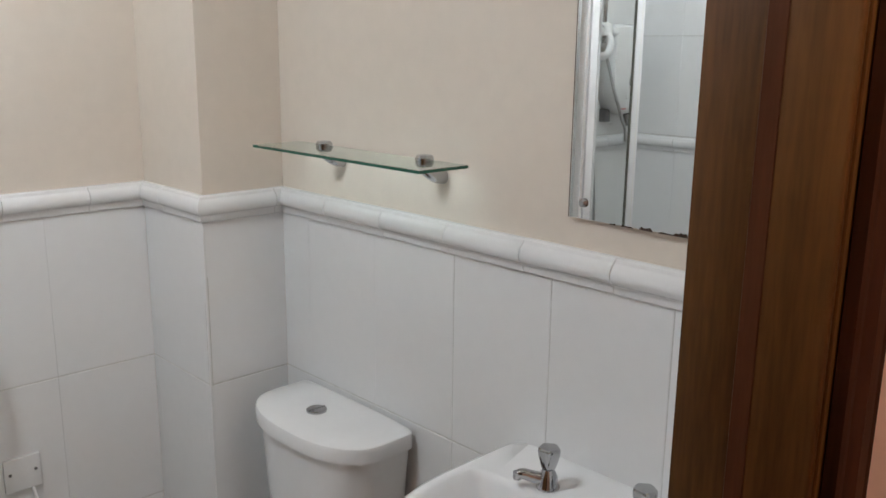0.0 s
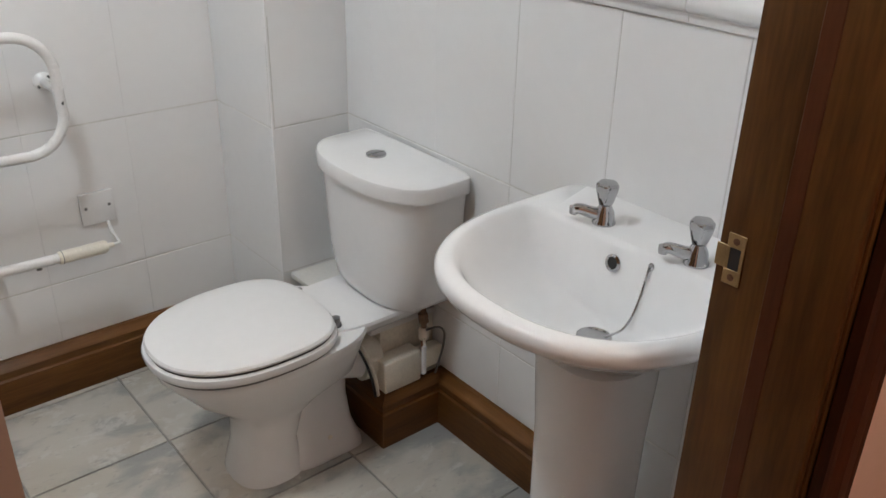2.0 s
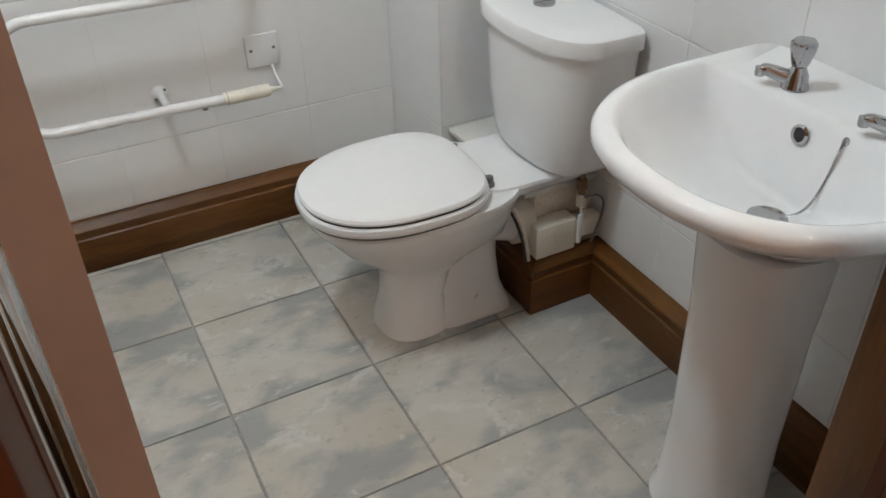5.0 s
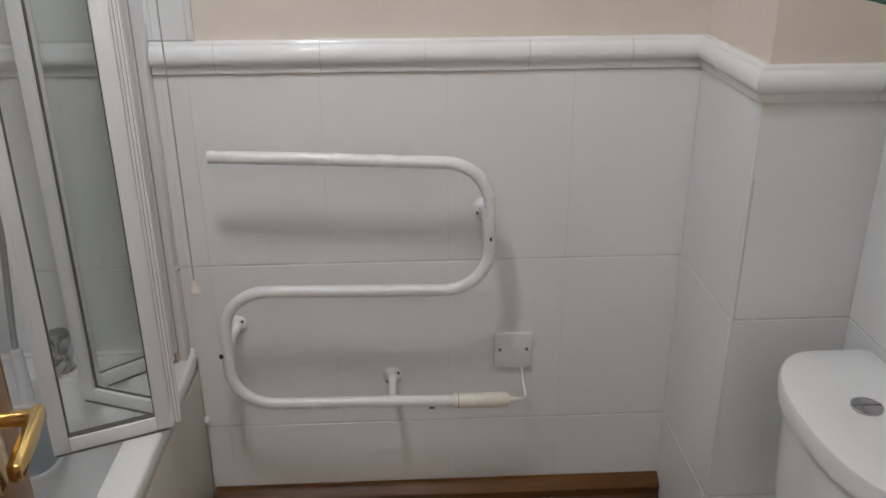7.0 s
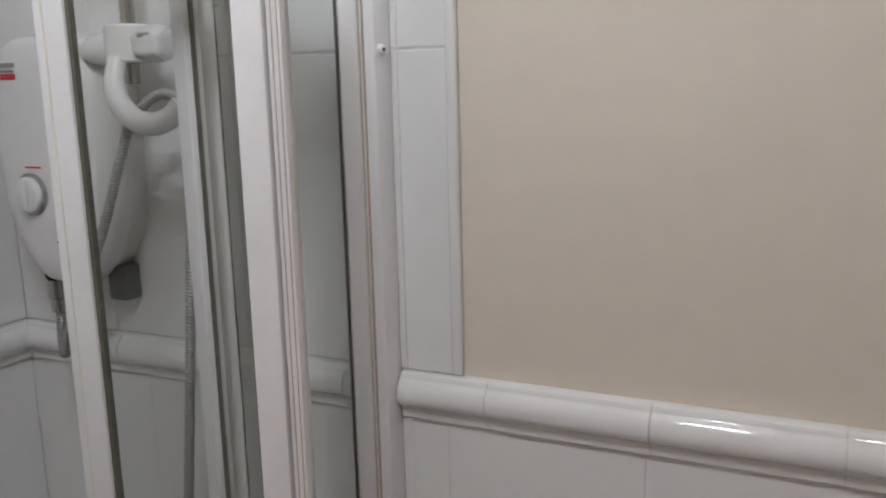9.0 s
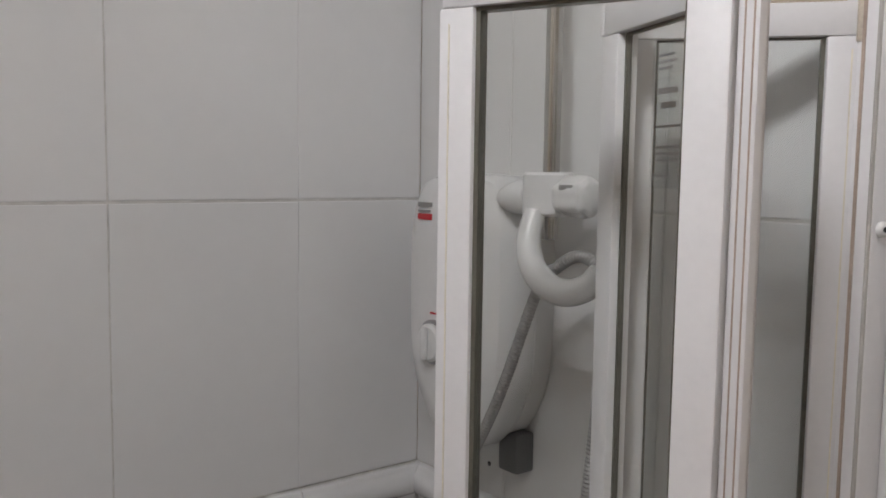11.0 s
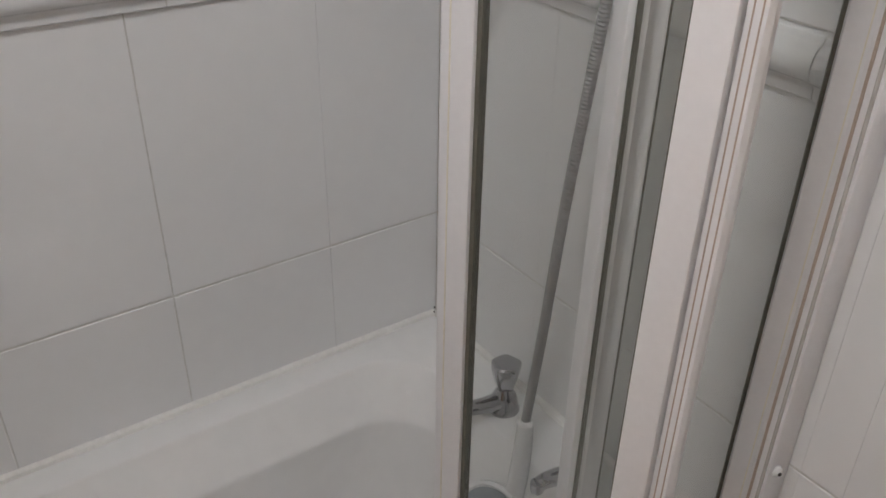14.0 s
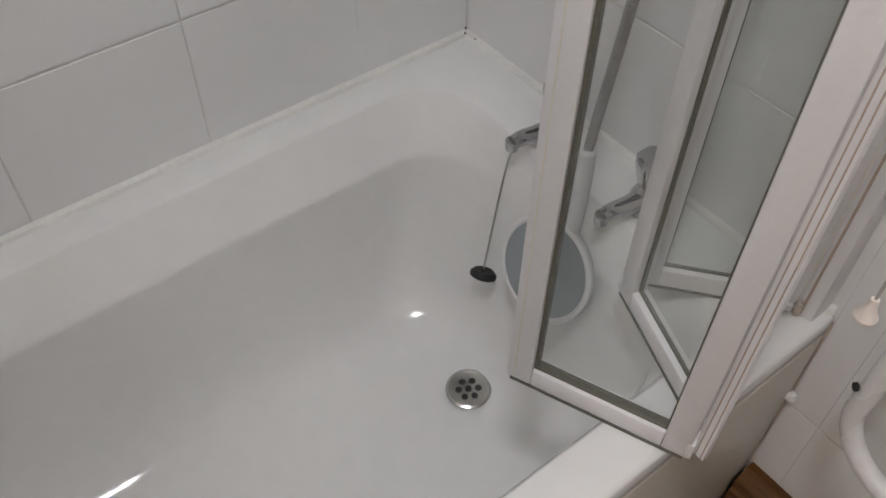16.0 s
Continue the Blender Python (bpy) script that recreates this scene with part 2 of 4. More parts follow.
def loft(bm, rings, closed=True, cap0=True, cap1=True):
    vs = [[bm.verts.new(p) for p in r] for r in rings]
    n = len(vs[0])
    for a, b in zip(vs, vs[1:]):
        for i in range(n if closed else n - 1):
            j = (i + 1) % n
            bm.faces.new((a[i], a[j], b[j], b[i]))
    if cap0:
        bm.faces.new(vs[0][::-1])
    if cap1:
        bm.faces.new(vs[-1])
    return bm


def lathe(profile, at, axis=(0, 0, 1), n=24):
    """Profile of (radius, height) turned round an axis through a point."""
    rings = []
    q = Vector((0, 0, 1)).rotation_difference(Vector(axis))
    for r, h in profile:
        rings.append([Vector(at) + q @ Vector((r * math.cos(2 * math.pi * i / n), r * math.sin(2 * math.pi * i / n), h)) for i in range(n)])
    return loft(bmesh.new(), rings)


def smooth_path(points, steps=8):
    ps = [Vector(p) for p in points]
    ps = [2 * ps[0] - ps[1]] + ps + [2 * ps[-1] - ps[-2]]
    out = []
    for a, b, c, d in zip(ps, ps[1:], ps[2:], ps[3:]):
        for k in range(steps):
            t = k / steps
            out.append(0.5 * (2 * b + (c - a) * t + (2 * a - 5 * b + 4 * c - d) * t * t + (3 * b - 3 * c + d - a) * t ** 3))
    return out + [ps[-2]]


def tube(points, r, n=12, bm=None, cap=True, ripple=0.0):
    bm = bm or bmesh.new()
    pts = [Vector(p) for p in points]
    rings, nor = [], None
    for i, p in enumerate(pts):
        d = (pts[min(i + 1, len(pts) - 1)] - pts[max(i - 1, 0)]).normalized()
        if nor is None:
            nor = d.orthogonal().normalized()
        nor = (nor - d * nor.dot(d)).normalized()
        bi = d.cross(nor)
        rr = r(i / (len(pts) - 1)) if callable(r) else r
        rr += ripple * (i % 2)
        rings.append([p + rr * (math.cos(2 * math.pi * k / n) * nor + math.sin(2 * math.pi * k / n) * bi) for k in range(n)])
    return loft(bm, rings, True, cap, cap)


def spow(v, e):
    return math.copysign(abs(v) ** e, v)


def ring(cx, cy, front, back, b, z, nf=2.0, nb=2.0, n=64):
    """A closed outline: reaches `front` towards -x, `back` towards +x and b to each side."""
    out = []
    for i in range(n):
        th = 2 * math.pi * i / n
        c, s = math.cos(th), math.sin(th)
        k = nf if c > 0 else nb
        a = front if c > 0 else back
        zz = z(c) if callable(z) else z
        out.append(Vector((cx - spow(c, 2 / k) * a, cy + spow(s, 2 / k) * b, zz)))
    return out


def extrude_profile(profile, start, along, out, up, miter0=0.0, miter1=0.0):
    """Profile of (out, up) points swept straight; miters lengthen an end by that much per metre of `out`."""
    start, along, out, up = Vector(start), Vector(along), Vector(out), Vector(up)
    d = along.normalized()
    r0 = [start + out * o + up * u - d * (o * miter0) for o, u in profile]
    r1 = [start + along + out * o + up * u + d * (o * miter1) for o, u in profile]
    return loft(bmesh.new(), [r0, r1])


X, Y, Z = Vector((1, 0, 0)), Vector((0, 1, 0)), Vector((0, 0, 1))

# ---------------------------------------------------------------- plan
XB, XC, YA, YD = 0.0, -1.998, 0.0, -1.665       # tile faces: basin wall, bath wall, rail wall, door wall
CEILING = 2.40
BX, BY = -0.223, -0.303                          # corner boxing
DADO0, DADO1 = 1.125, 1.188
ROWS = (0.312, 0.717)                            # horizontal joints under the dado
TW, TH, GAP, UGAP = 0.2525, 0.405, 0.0028, 0.0016
DOOR_L, DOOR_R = -1.181, -0.393
HALL_Y = -1.815

def structure(name, bm, material, label, smooth=False):
    return tagged(part(name, bm, material, None, "", smooth), label, name.split("_")[0], "", "structure")


S = 0.008                                        # tile thickness
floor = structure("floor", boxed((XC - 0.12, YD - 0.14, -0.12), (0.13, 0.13, -0.0045)), FLOOR_GROUT, "grey-beige stone-look tiled bathroom floor")
wall_north = structure("wall_north", boxed((XC - 0.12, S, -0.1), (0.13, 0.12, CEILING)), PAINT, "cream painted wall, white tiles below a dado")
wall_east = structure("wall_east", boxed((S, HALL_Y + 0.002, -0.1), (0.13, S - 0.002, CEILING)), PAINT, "cream painted wall, white tiles below a dado")
wall_west = structure("wall_west", boxed((XC - 0.12, HALL_Y + 0.002, -0.1), (XC - S, S - 0.002, CEILING)), PAINT, "white tiled wall along the bath")
bm = bmesh.new()
box(bm, (XC - S + 0.001, HALL_Y, -0.1), (DOOR_L - 0.03, YD - S, CEILING))
box(bm, (DOOR_R + 0.03, HALL_Y, -0.1), (S - 0.001, YD - S, CEILING))
box(bm, (DOOR_L - 0.03, HALL_Y, 2.03), (DOOR_R + 0.03, YD - S, CEILING))
wall_south = structure("wall_south", bm, PAINT, "cream painted wall with the doorway to the hall")
ceiling = structure("ceiling", boxed((XC - 0.12, HALL_Y - 1.9, CEILING), (1.0, 0.13, CEILING + 0.1)), CEIL, "plain white painted ceiling")
boxing = structure("boxing", boxed((BX + S, BY + S, -0.05), (S - 0.001, S - 0.001, CEILING - 0.001)), PAINT, "tiled and cream painted pipe boxing in the corner")

# the hall behind
bm = bmesh.new()
box(bm, (-1.9, HALL_Y - 1.5, -0.12), (1.0, YD - 0.145, -0.003))
structure("hall_floor", bm, CARPET, "dark carpet in the hall")
bm = bmesh.new()
box(bm, (XC - 0.12, HALL_Y - 0.006, -0.1), (DOOR_L - 0.03, HALL_Y - 0.001, CEILING - 0.001))
box(bm, (DOOR_R + 0.03, HALL_Y - 0.006, -0.1), (1.0, HALL_Y - 0.001, CEILING - 0.001))
box(bm, (DOOR_L - 0.03, HALL_Y - 0.006, 2.03), (DOOR_R + 0.03, HALL_Y - 0.001, CEILING - 0.001))
box(bm, (-2.0, HALL_Y - 1.6, -0.1), (1.1, HALL_Y - 1.5, CEILING - 0.001))
box(bm, (-2.0, HALL_Y - 1.499, -0.1), (-1.9, HALL_Y - 0.007, CEILING - 0.001))
box(bm, (1.0, HALL_Y - 1.499, -0.1), (1.1, HALL_Y + 0.05, CEILING - 0.001))
box(bm, (0.131, HALL_Y, -0.1), (1.0, HALL_Y + 0.05, CEILING - 0.001))
structure("hall_wall", bm, PINK, "warm pink painted hall walls")

# ---------------------------------------------------------------- skirting, door lining
SK = [(0.0, 0.0), (0.018, 0.0), (0.018, 0.098), (0.0155, 0.102), (0.0155, 0.106), (0.016, 0.110), (0.0165, 0.116), (0.017, 0.124), (0.014, 0.131), (0.009, 0.136), (0.006, 0.143), (0.0, 0.143)]
SK = [(o * 2.1, u) for o, u in SK]

def skirting(name, start, along, out, material, m0=0.0, m1=0.0):
    return tagged(part(name, extrude_profile(SK, start, along, out, Z, m0, m1), material, None, "", True, 25),
                  "stained pine skirting board with a moulded top edge", "skirting", "", "structure")

skirting("baseboard_rail_wall", (-1.2815, 0, 0), (1.0585, 0, 0), -Y, WOOD_X)
skirting("baseboard_basin_wall", (0, YD + 0.001, 0), (0, 0.959, 0), -X, WOOD_Y, 0, -1)
skirting("baseboard_boxing_front", (-0.175, -0.705, 0), (0.175, 0, 0), -Y, WOOD_X, 1, -1)
skirting("baseboard_boxing_side", (-0.175, -0.705, 0), (0, 0.40, 0), -X, WOOD_Y, 1, 0)

# low boxing behind the toilet
low = thing("pipe_boxing", (-0.1, -0.5, 0), "grubby cream painted low pipe boxing behind the toilet", "boxing", "", "structure")
part("plinth", boxed((-0.174, -0.704, 0.0), (-0.001, -0.304, 0.139), 0.002), CREAM_PAINT, low)
part("upper_boxing", boxed((-0.168, -0.672, 0.1395), (-0.001, -0.304, 0.293), 0.004), CREAM_PAINT, low)
part("ledge", boxed((-0.200, -0.680, 0.2935), (-0.001, -0.304, 0.309), 0.003), LEDGE, low)

def lining(name, x0, x1, sign):
    """One side of the door lining with its stop; sign points into the opening."""
    ob = thing(name, ((x0 + x1) / 2, -1.73, 0), "varnished brown pine door lining with rebated stop", "door frame", "", "structure")
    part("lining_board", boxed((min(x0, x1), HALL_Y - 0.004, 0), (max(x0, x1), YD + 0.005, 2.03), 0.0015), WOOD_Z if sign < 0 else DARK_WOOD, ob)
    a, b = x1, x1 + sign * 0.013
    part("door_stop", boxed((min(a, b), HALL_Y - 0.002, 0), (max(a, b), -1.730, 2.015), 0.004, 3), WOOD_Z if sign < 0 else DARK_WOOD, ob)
    # narrow strip, darker than the lock-side stop, near its room edge
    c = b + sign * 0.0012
    part("stop_strip", boxed((min(a, c), -1.752, 0), (max(a, c), -1.7315, 2.014), 0.0008, 1), DARK_WOOD, ob, "narrow dark strip along the stop")
    return ob

frame_right = lining("door_frame_lock_side", DOOR_R + 0.03, DOOR_R, -1)
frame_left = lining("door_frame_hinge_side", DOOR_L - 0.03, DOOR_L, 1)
head = thing("door_frame_head", (-0.77, -1.73, 2.03), "varnished brown pine door head", "door frame", "", "structure")
part("lining_board", boxed((DOOR_L, HALL_Y - 0.004, 2.0), (DOOR_R, YD + 0.002, 2.03), 0.0015), WOOD_X, head)
ARCH = [(o * 1.1, u * 1.2) for o, u in [(0.0, 0.0), (0.012, 0.0), (0.014, 0.004), (0.010, 0.010), (0.012, 0.016), (0.020, 0.024), (0.022, 0.036), (0.018, 0.046), (0.013, 0.052), (0.017, 0.060), (0.014, 0.068), (0.0, 0.070)]]
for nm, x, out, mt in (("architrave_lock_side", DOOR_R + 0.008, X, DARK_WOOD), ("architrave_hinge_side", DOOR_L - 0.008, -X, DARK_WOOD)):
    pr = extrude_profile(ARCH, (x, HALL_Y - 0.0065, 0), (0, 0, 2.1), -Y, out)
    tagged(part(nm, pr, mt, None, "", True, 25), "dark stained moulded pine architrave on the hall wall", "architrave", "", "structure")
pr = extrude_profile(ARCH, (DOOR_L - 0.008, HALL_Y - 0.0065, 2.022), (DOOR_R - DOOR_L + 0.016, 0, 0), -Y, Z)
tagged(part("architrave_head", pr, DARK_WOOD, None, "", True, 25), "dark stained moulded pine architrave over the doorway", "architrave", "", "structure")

# strike plate on the lock side
strike = thing("strike_plate", (DOOR_R, -1.683, 0.985), "worn brass strike plate with two screws", "strike plate")
bm = bmesh.new()
x0, x1 = DOOR_R - 0.0018, DOOR_R - 0.0002
for lo, hi in (((-1.693, 0.944), (-1.671, 0.962)), ((-1.693, 0.989), (-1.671, 1.006)), ((-1.693, 0.962), (-1.689, 0.989)), ((-1.675, 0.962), (-1.671, 0.989))):
    box(bm, (x0, lo[0], lo[1]), (x1, hi[0], hi[1]), 0.0003, 1)
part("plate", bm, OLD_BRASS, strike)
part("lip", boxed((DOOR_R - 0.0018, -1.671, 0.962), (DOOR_R - 0.0002, -1.6585, 0.990), 0.0005, 1), OLD_BRASS, strike)
part("latch_hole", boxed((DOOR_R - 0.0009, -1.6892, 0.9622), (DOOR_R - 0.0003, -1.6748, 0.9888)), BLACK, strike)
for zz in (0.953, 0.9975):
    part("screw", lathe([(0.0042, 0), (0.0042, 0.0006), (0.001, 0.001)], (DOOR_R - 0.0018, -1.682, zz), (-1, 0, 0), 12), COPPER, strike)

# ---------------------------------------------------------------- the open door
HINGE, FREE, DOOR_T = Vector((-1.124, -1.622, 0)), Vector((-1.240, -0.885, 0)), 0.038
u_dir = (FREE - HINGE).normalized()
n_dir = Vector((u_dir.y, -u_dir.x, 0))           # out of the face that looks at the toilet
LEAF = (FREE - HINGE).length
door = thing("door_1", HINGE, "open panelled pine door, glossy varnish, brass lever", "door", "", "structure")

def dbox(bm, u0, u1, d0, d1, z0, z1, bevel=0.0):
    s = bmesh.new()
    box(s, (u0, d0, z0), (u1, d1, z1), bevel)
    for v in s.verts:
        v.co = HINGE + u_dir * v.co.x + n_dir * v.co.y + Z * v.co.z
    me = bpy.data.meshes.new("tmp"); s.to_mesh(me); s.free()
    bm.from_mesh(me); bpy.data.meshes.remove(me)
    return bm

for u0, u1 in ((0.0015, 0.11), (LEAF - 0.11, LEAF)):
    part("stile", dbox(bmesh.new(), u0, u1, -DOOR_T, 0, 0.008, 1.985, 0.002), DOOR_WOOD, door)
part("hinge_edge", dbox(bmesh.new(), -0.001, 0.0014, -DOOR_T, -0.0005, 0.008, 1.985), EDGE_WOOD, door, "flat reddish brown door edge")
for z0, z1 in ((0.008, 0.22), (0.86, 1.06), (1.86, 1.985)):
    part("rail", dbox(bmesh.new(), 0.1105, LEAF - 0.1105, -DOOR_T + 0.001, -0.001, z0, z1, 0.001), DOOR_WOOD, door)
for z0, z1 in ((0.2205, 0.8595), (1.0605, 1.8595)):
    part("mullion", dbox(bmesh.new(), LEAF / 2 - 0.05, LEAF / 2 + 0.05, -DOOR_T + 0.001, -0.001, z0, z1, 0.001), DOOR_WOOD, door)
    for u0, u1 in ((0.111, LEAF / 2 - 0.0505), (LEAF / 2 + 0.0505, LEAF - 0.111)):
        bm = bmesh.new()
        dbox(bm, u0, u1, -0.026, -0.014, z0, z1)
        dbox(bm, u0 + 0.04, u1 - 0.04, -0.0135, -0.006, z0 + 0.04, z1 - 0.04, 0.006)
        part("panel", bm, DOOR_WOOD, door)
HU = LEAF - 0.082
hp = HINGE + u_dir * HU + Z * 0.99
handle = part("handle", dbox(bmesh.new(), HU - 0.02, HU + 0.02, 0.0004, 0.006, 0.915, 1.065, 0.003), BRASS, door, "polished brass lever handle on a backplate")
bm = tube([hp + n_dir * 0.006, hp + n_dir * 0.030, hp + n_dir * 0.044], 0.0085, 14)
part("neck", bm, BRASS, handle)
lv = bmesh.new()
dbox(lv, HU - 0.092, HU + 0.012, 0.040, 0.054, 0.980, 1.000, 0.005)
part("lever", lv, BRASS, handle)
part("latch_plate", dbox(bmesh.new(), LEAF + 0.0002, LEAF + 0.0016, -0.03, -0.008, 0.93, 1.04), OLD_BRASS, door)

# ---------------------------------------------------------------- bath
RIM = 0.512
bath = thing("bath", (-1.64, -0.83, 0), "white acrylic bath with a beige side panel", "bath")
bcx, bcy = (-1.286 + XC) / 2, (YA + YD) / 2
bw, bl = (-1.286 - XC) / 2 - 0.001, (YA - YD) / 2 - 0.001

def bath_ring(x0, x1, y0, y1, z, n):
    cx, cy, a, b = (x0 + x1) / 2, (y0 + y1) / 2, (x1 - x0) / 2, (y1 - y0) / 2
    out = []
    for k, (sx, sy) in enumerate(((1, 1), (-1, 1), (-1, -1), (1, -1))):
        for i in range(25):
            th = math.pi / 2 * (k + i / 24)
            out.append(Vector((cx + sx * (a - n) + n * math.cos(th), cy + sy * (b - n) + n * math.sin(th), z)))
    return out

rings = [bath_ring(bcx - bw + .004, bcx + bw - 0.003, YD + .004, YA - .004, RIM - 0.042, 0.006),
         bath_ring(bcx - bw, bcx + bw, YD + .001, YA - .001, RIM - 0.036, 0.006),
         bath_ring(bcx - bw, bcx + bw, YD + .001, YA - .001, RIM - 0.006, 0.006),
         bath_ring(bcx - bw + .002, bcx + bw - .002, YD + .003, YA - .003, RIM - 0.002, 0.007),
         bath_ring(bcx - bw + .008, bcx + bw - .008, YD + .01, YA - .01, RIM, 0.010),
         bath_ring(-1.9420, -1.350, -1.575, -0.094, RIM, 0.10),
         bath_ring(-1.9395, -1.3515, -1.5725, -0.0962, RIM - 0.0008, 0.10),
         bath_ring(-1.9375, -1.3530, -1.5705, -0.0985, RIM - 0.0030, 0.10),
         bath_ring(-1.9335, -1.3560, -1.565, -0.102, RIM - 0.009, 0.10),
         bath_ring(-1.911, -1.368, -1.54, -0.115, RIM - 0.042, 0.105),
         bath_ring(-1.8915, -1.3775, -1.512, -0.125, RIM - 0.071, 0.11),
         bath_ring(-1.8880, -1.3795, -1.507, -0.127, RIM - 0.0765, 0.11),
         bath_ring(-1.8868, -1.381, -1.503, -0.1285, RIM - 0.081, 0.11),
         bath_ring(-1.8862, -1.3825, -1.500, -0.130, RIM - 0.088, 0.11),
         bath_ring(-1.881, -1.394, -1.43, -0.143, 0.32, 0.12),
         bath_ring(-1.870, -1.410, -1.36, -0.162, 0.21, 0.125),
         bath_ring(-1.850, -1.428, -1.31, -0.182, 0.170, 0.13),
         bath_ring(-1.820, -1.455, -1.27, -0.205, 0.146, 0.135),
         bath_ring(-1.77, -1.50, -1.20, -0.24, 0.136, 0.12),
         bath_ring(-1.69, -1.58, -0.9, -0.30, 0.130, 0.05)]
part("tub", loft(bmesh.new(), rings, True, False, True), ENAMEL, bath, "white glossy acrylic tub", True, 50)
part("side_panel", boxed((-1.300, YD + 0.004, 0.012), (-1.2865, YA - 0.003, RIM - 0.044), 0.002), PANEL, bath, "plain beige bath panel")
# dark strip stands in for the shadow below the rim lip
part("lip_shadow_strip", boxed((-1.300, YD + 0.004, RIM - 0.0435), (-1.292, YA - 0.003, RIM - 0.0365)), DARKGREY, bath)
part("brown_gap", boxed((-1.2885, -0.0065, 0.20), (-1.2855, -0.0030, RIM - 0.046)), RUBBED, bath, "brown stained gap at the wall", False)
part("sealant_lump", lathe([(0.0, -0.009), (0.007, -0.006), (0.009, 0.0), (0.006, 0.007), (0.0, 0.009)], (-1.283, -0.006, 0.335), (0, 0, 1), 12), SILICONE, bath, "lump of white sealant")
bm = bmesh.new()
pts = [Vector((-1.287 + 0.004 * noise.noise(Vector((0, y * 9, 1))), y, 0.004)) for y in np.linspace(YD + 0.02, -0.05, 70)]
tube(pts, lambda t: 0.006 + 0.0045 * (0.5 + noise.noise(Vector((t * 13, 3, 0)))), 8, bm)
part("floor_sealant", bm, SILICONE, bath, "ragged white sealant bead at the floor")
bm = bmesh.new()
tube([Vector((XC + 0.001, y, RIM - 0.001 + 0.001 * noise.noise(Vector((y * 30, 0, 0))))) for y in np.linspace(YD + 0.005, -0.006, 60)], 0.0095, 8, bm)
tube([Vector((x, -0.001, RIM - 0.001 + 0.001 * noise.noise(Vector((x * 30, 5, 0))))) for x in np.linspace(XC + 0.004, -1.290, 30)], 0.0095, 8, bm)
part("wall_sealant", bm, SILICONE, bath, "off-white sealant along the tiles")
for mx, my, mz in ((XC + 0.012, -0.012, RIM + 0.012), (XC + 0.010, -0.010, RIM + 0.020), (XC + 0.030, -0.006, RIM + 0.008)):
    part("mould_spot", lathe([(0.0, 0), (0.0012, 0.001), (0.0015, 0.0025), (0.0007, 0.004), (0.0, 0.0045)], (mx, my, mz - 0.004), (0, 0, 1), 8), BLACK, bath, "black mould speck in the corner sealant")
waste = part("waste", lathe([(0.037, 0), (0.037, 0.003), (0.033, 0.005), (0.028, 0.003), (0.0, 0.0025)], (-1.645, -0.262, 0.1360), (0, 0, 1), 32), STEEL, bath, "steel bath waste")
for i in range(7):
    a = 2 * math.pi * i / 6
    px, py = (0, 0) if i == 6 else (0.016 * math.cos(a), 0.016 * math.sin(a))
    part("waste_hole", lathe([(0.0055, 0), (0.0055, 0.0006)], (-1.645 + px, -0.262 + py, 0.1387), (0, 0, 1), 12), BLACK, waste)


def pillar_tap(at, facing, size, label, group, reach=0.100):
    """A pillar tap with a lobed head; the spout reaches along facing."""
    at, f = Vector(at), Vector(facing)
    ob = thing("pillar_tap", at, label, "tap", group)
    s = size
    part("base", lathe([(0.026 * s, 0), (0.026 * s, 0.004 * s), (0.0225 * s, 0.010 * s), (0.021 * s, 0.026 * s), (0.016 * s, 0.036 * s), (0.012 * s, 0.044 * s)], at, (0, 0, 1), 24), CHROME, ob)
    pts = smooth_path([at + f * 0.008 * s + Z * 0.018 * s, at + f * reach * 0.45 * s + Z * 0.022 * s, at + f * reach * 0.8 * s + Z * 0.028 * s, at + f * reach * s + Z * 0.027 * s], 5)
    sp = part("spout", tube(pts, lambda t: (0.0155 - 0.005 * t) * s, 14), CHROME, ob)
    part("nozzle", lathe([(0.0095 * s, 0), (0.0105 * s, 0.004 * s), (0.0105 * s, 0.016 * s)], at + f * reach * s + Z * 0.016 * s, (0, 0, 1), 16), CHROME, sp)
    rings = []
    for r, h in ((0.011, 0.041), (0.0145, 0.045), (0.0180, 0.056), (0.0225, 0.074), (0.0240, 0.086), (0.0232, 0.091), (0.020, 0.0935), (0.006, 0.0945)):
        lobe = [r * (1 + 0.055 * math.cos(5 * 2 * math.pi * k / 40)) * s for k in range(40)]
        rings.append([at + Vector((lobe[k] * math.cos(2 * math.pi * k / 40), lobe[k] * math.sin(2 * math.pi * k / 40), h * s)) for k in range(40)])
    part("head", loft(bmesh.new(), rings), CHROME, ob, "lobed chrome tap head", True, 32)
    return ob


pillar_tap((-1.726, -0.058, RIM), (-0.05, -1, 0), 0.96, "chrome bath tap on the bath rim", "bath taps", 0.080)
pillar_tap((-1.552, -0.058, RIM), (-0.05, -1, 0), 0.96, "chrome bath tap on the bath rim", "bath taps", 0.080)
plug = thing("bath_plug", (-1.712, -0.182, 0.30), "black rubber plug on a ball chain hung in the bath", "plug")
part("stopper", lathe([(0.017, 0), (0.021, 0.002), (0.021, 0.007), (0.016, 0.012), (0.0, 0.012)], (-1.712, -0.188, 0.303), (-0.20, 0.45, 0.87), 24), BLACK, plug)
part("chain", tube(smooth_path([(-1.710, -0.190, 0.314), (-1.716, -0.172, 0.40), (-1.724, -0.150, 0.49), (-1.729, -0.134, 0.530)], 30), 0.0013, 6, None, True, 0.0007), STEEL, plug)

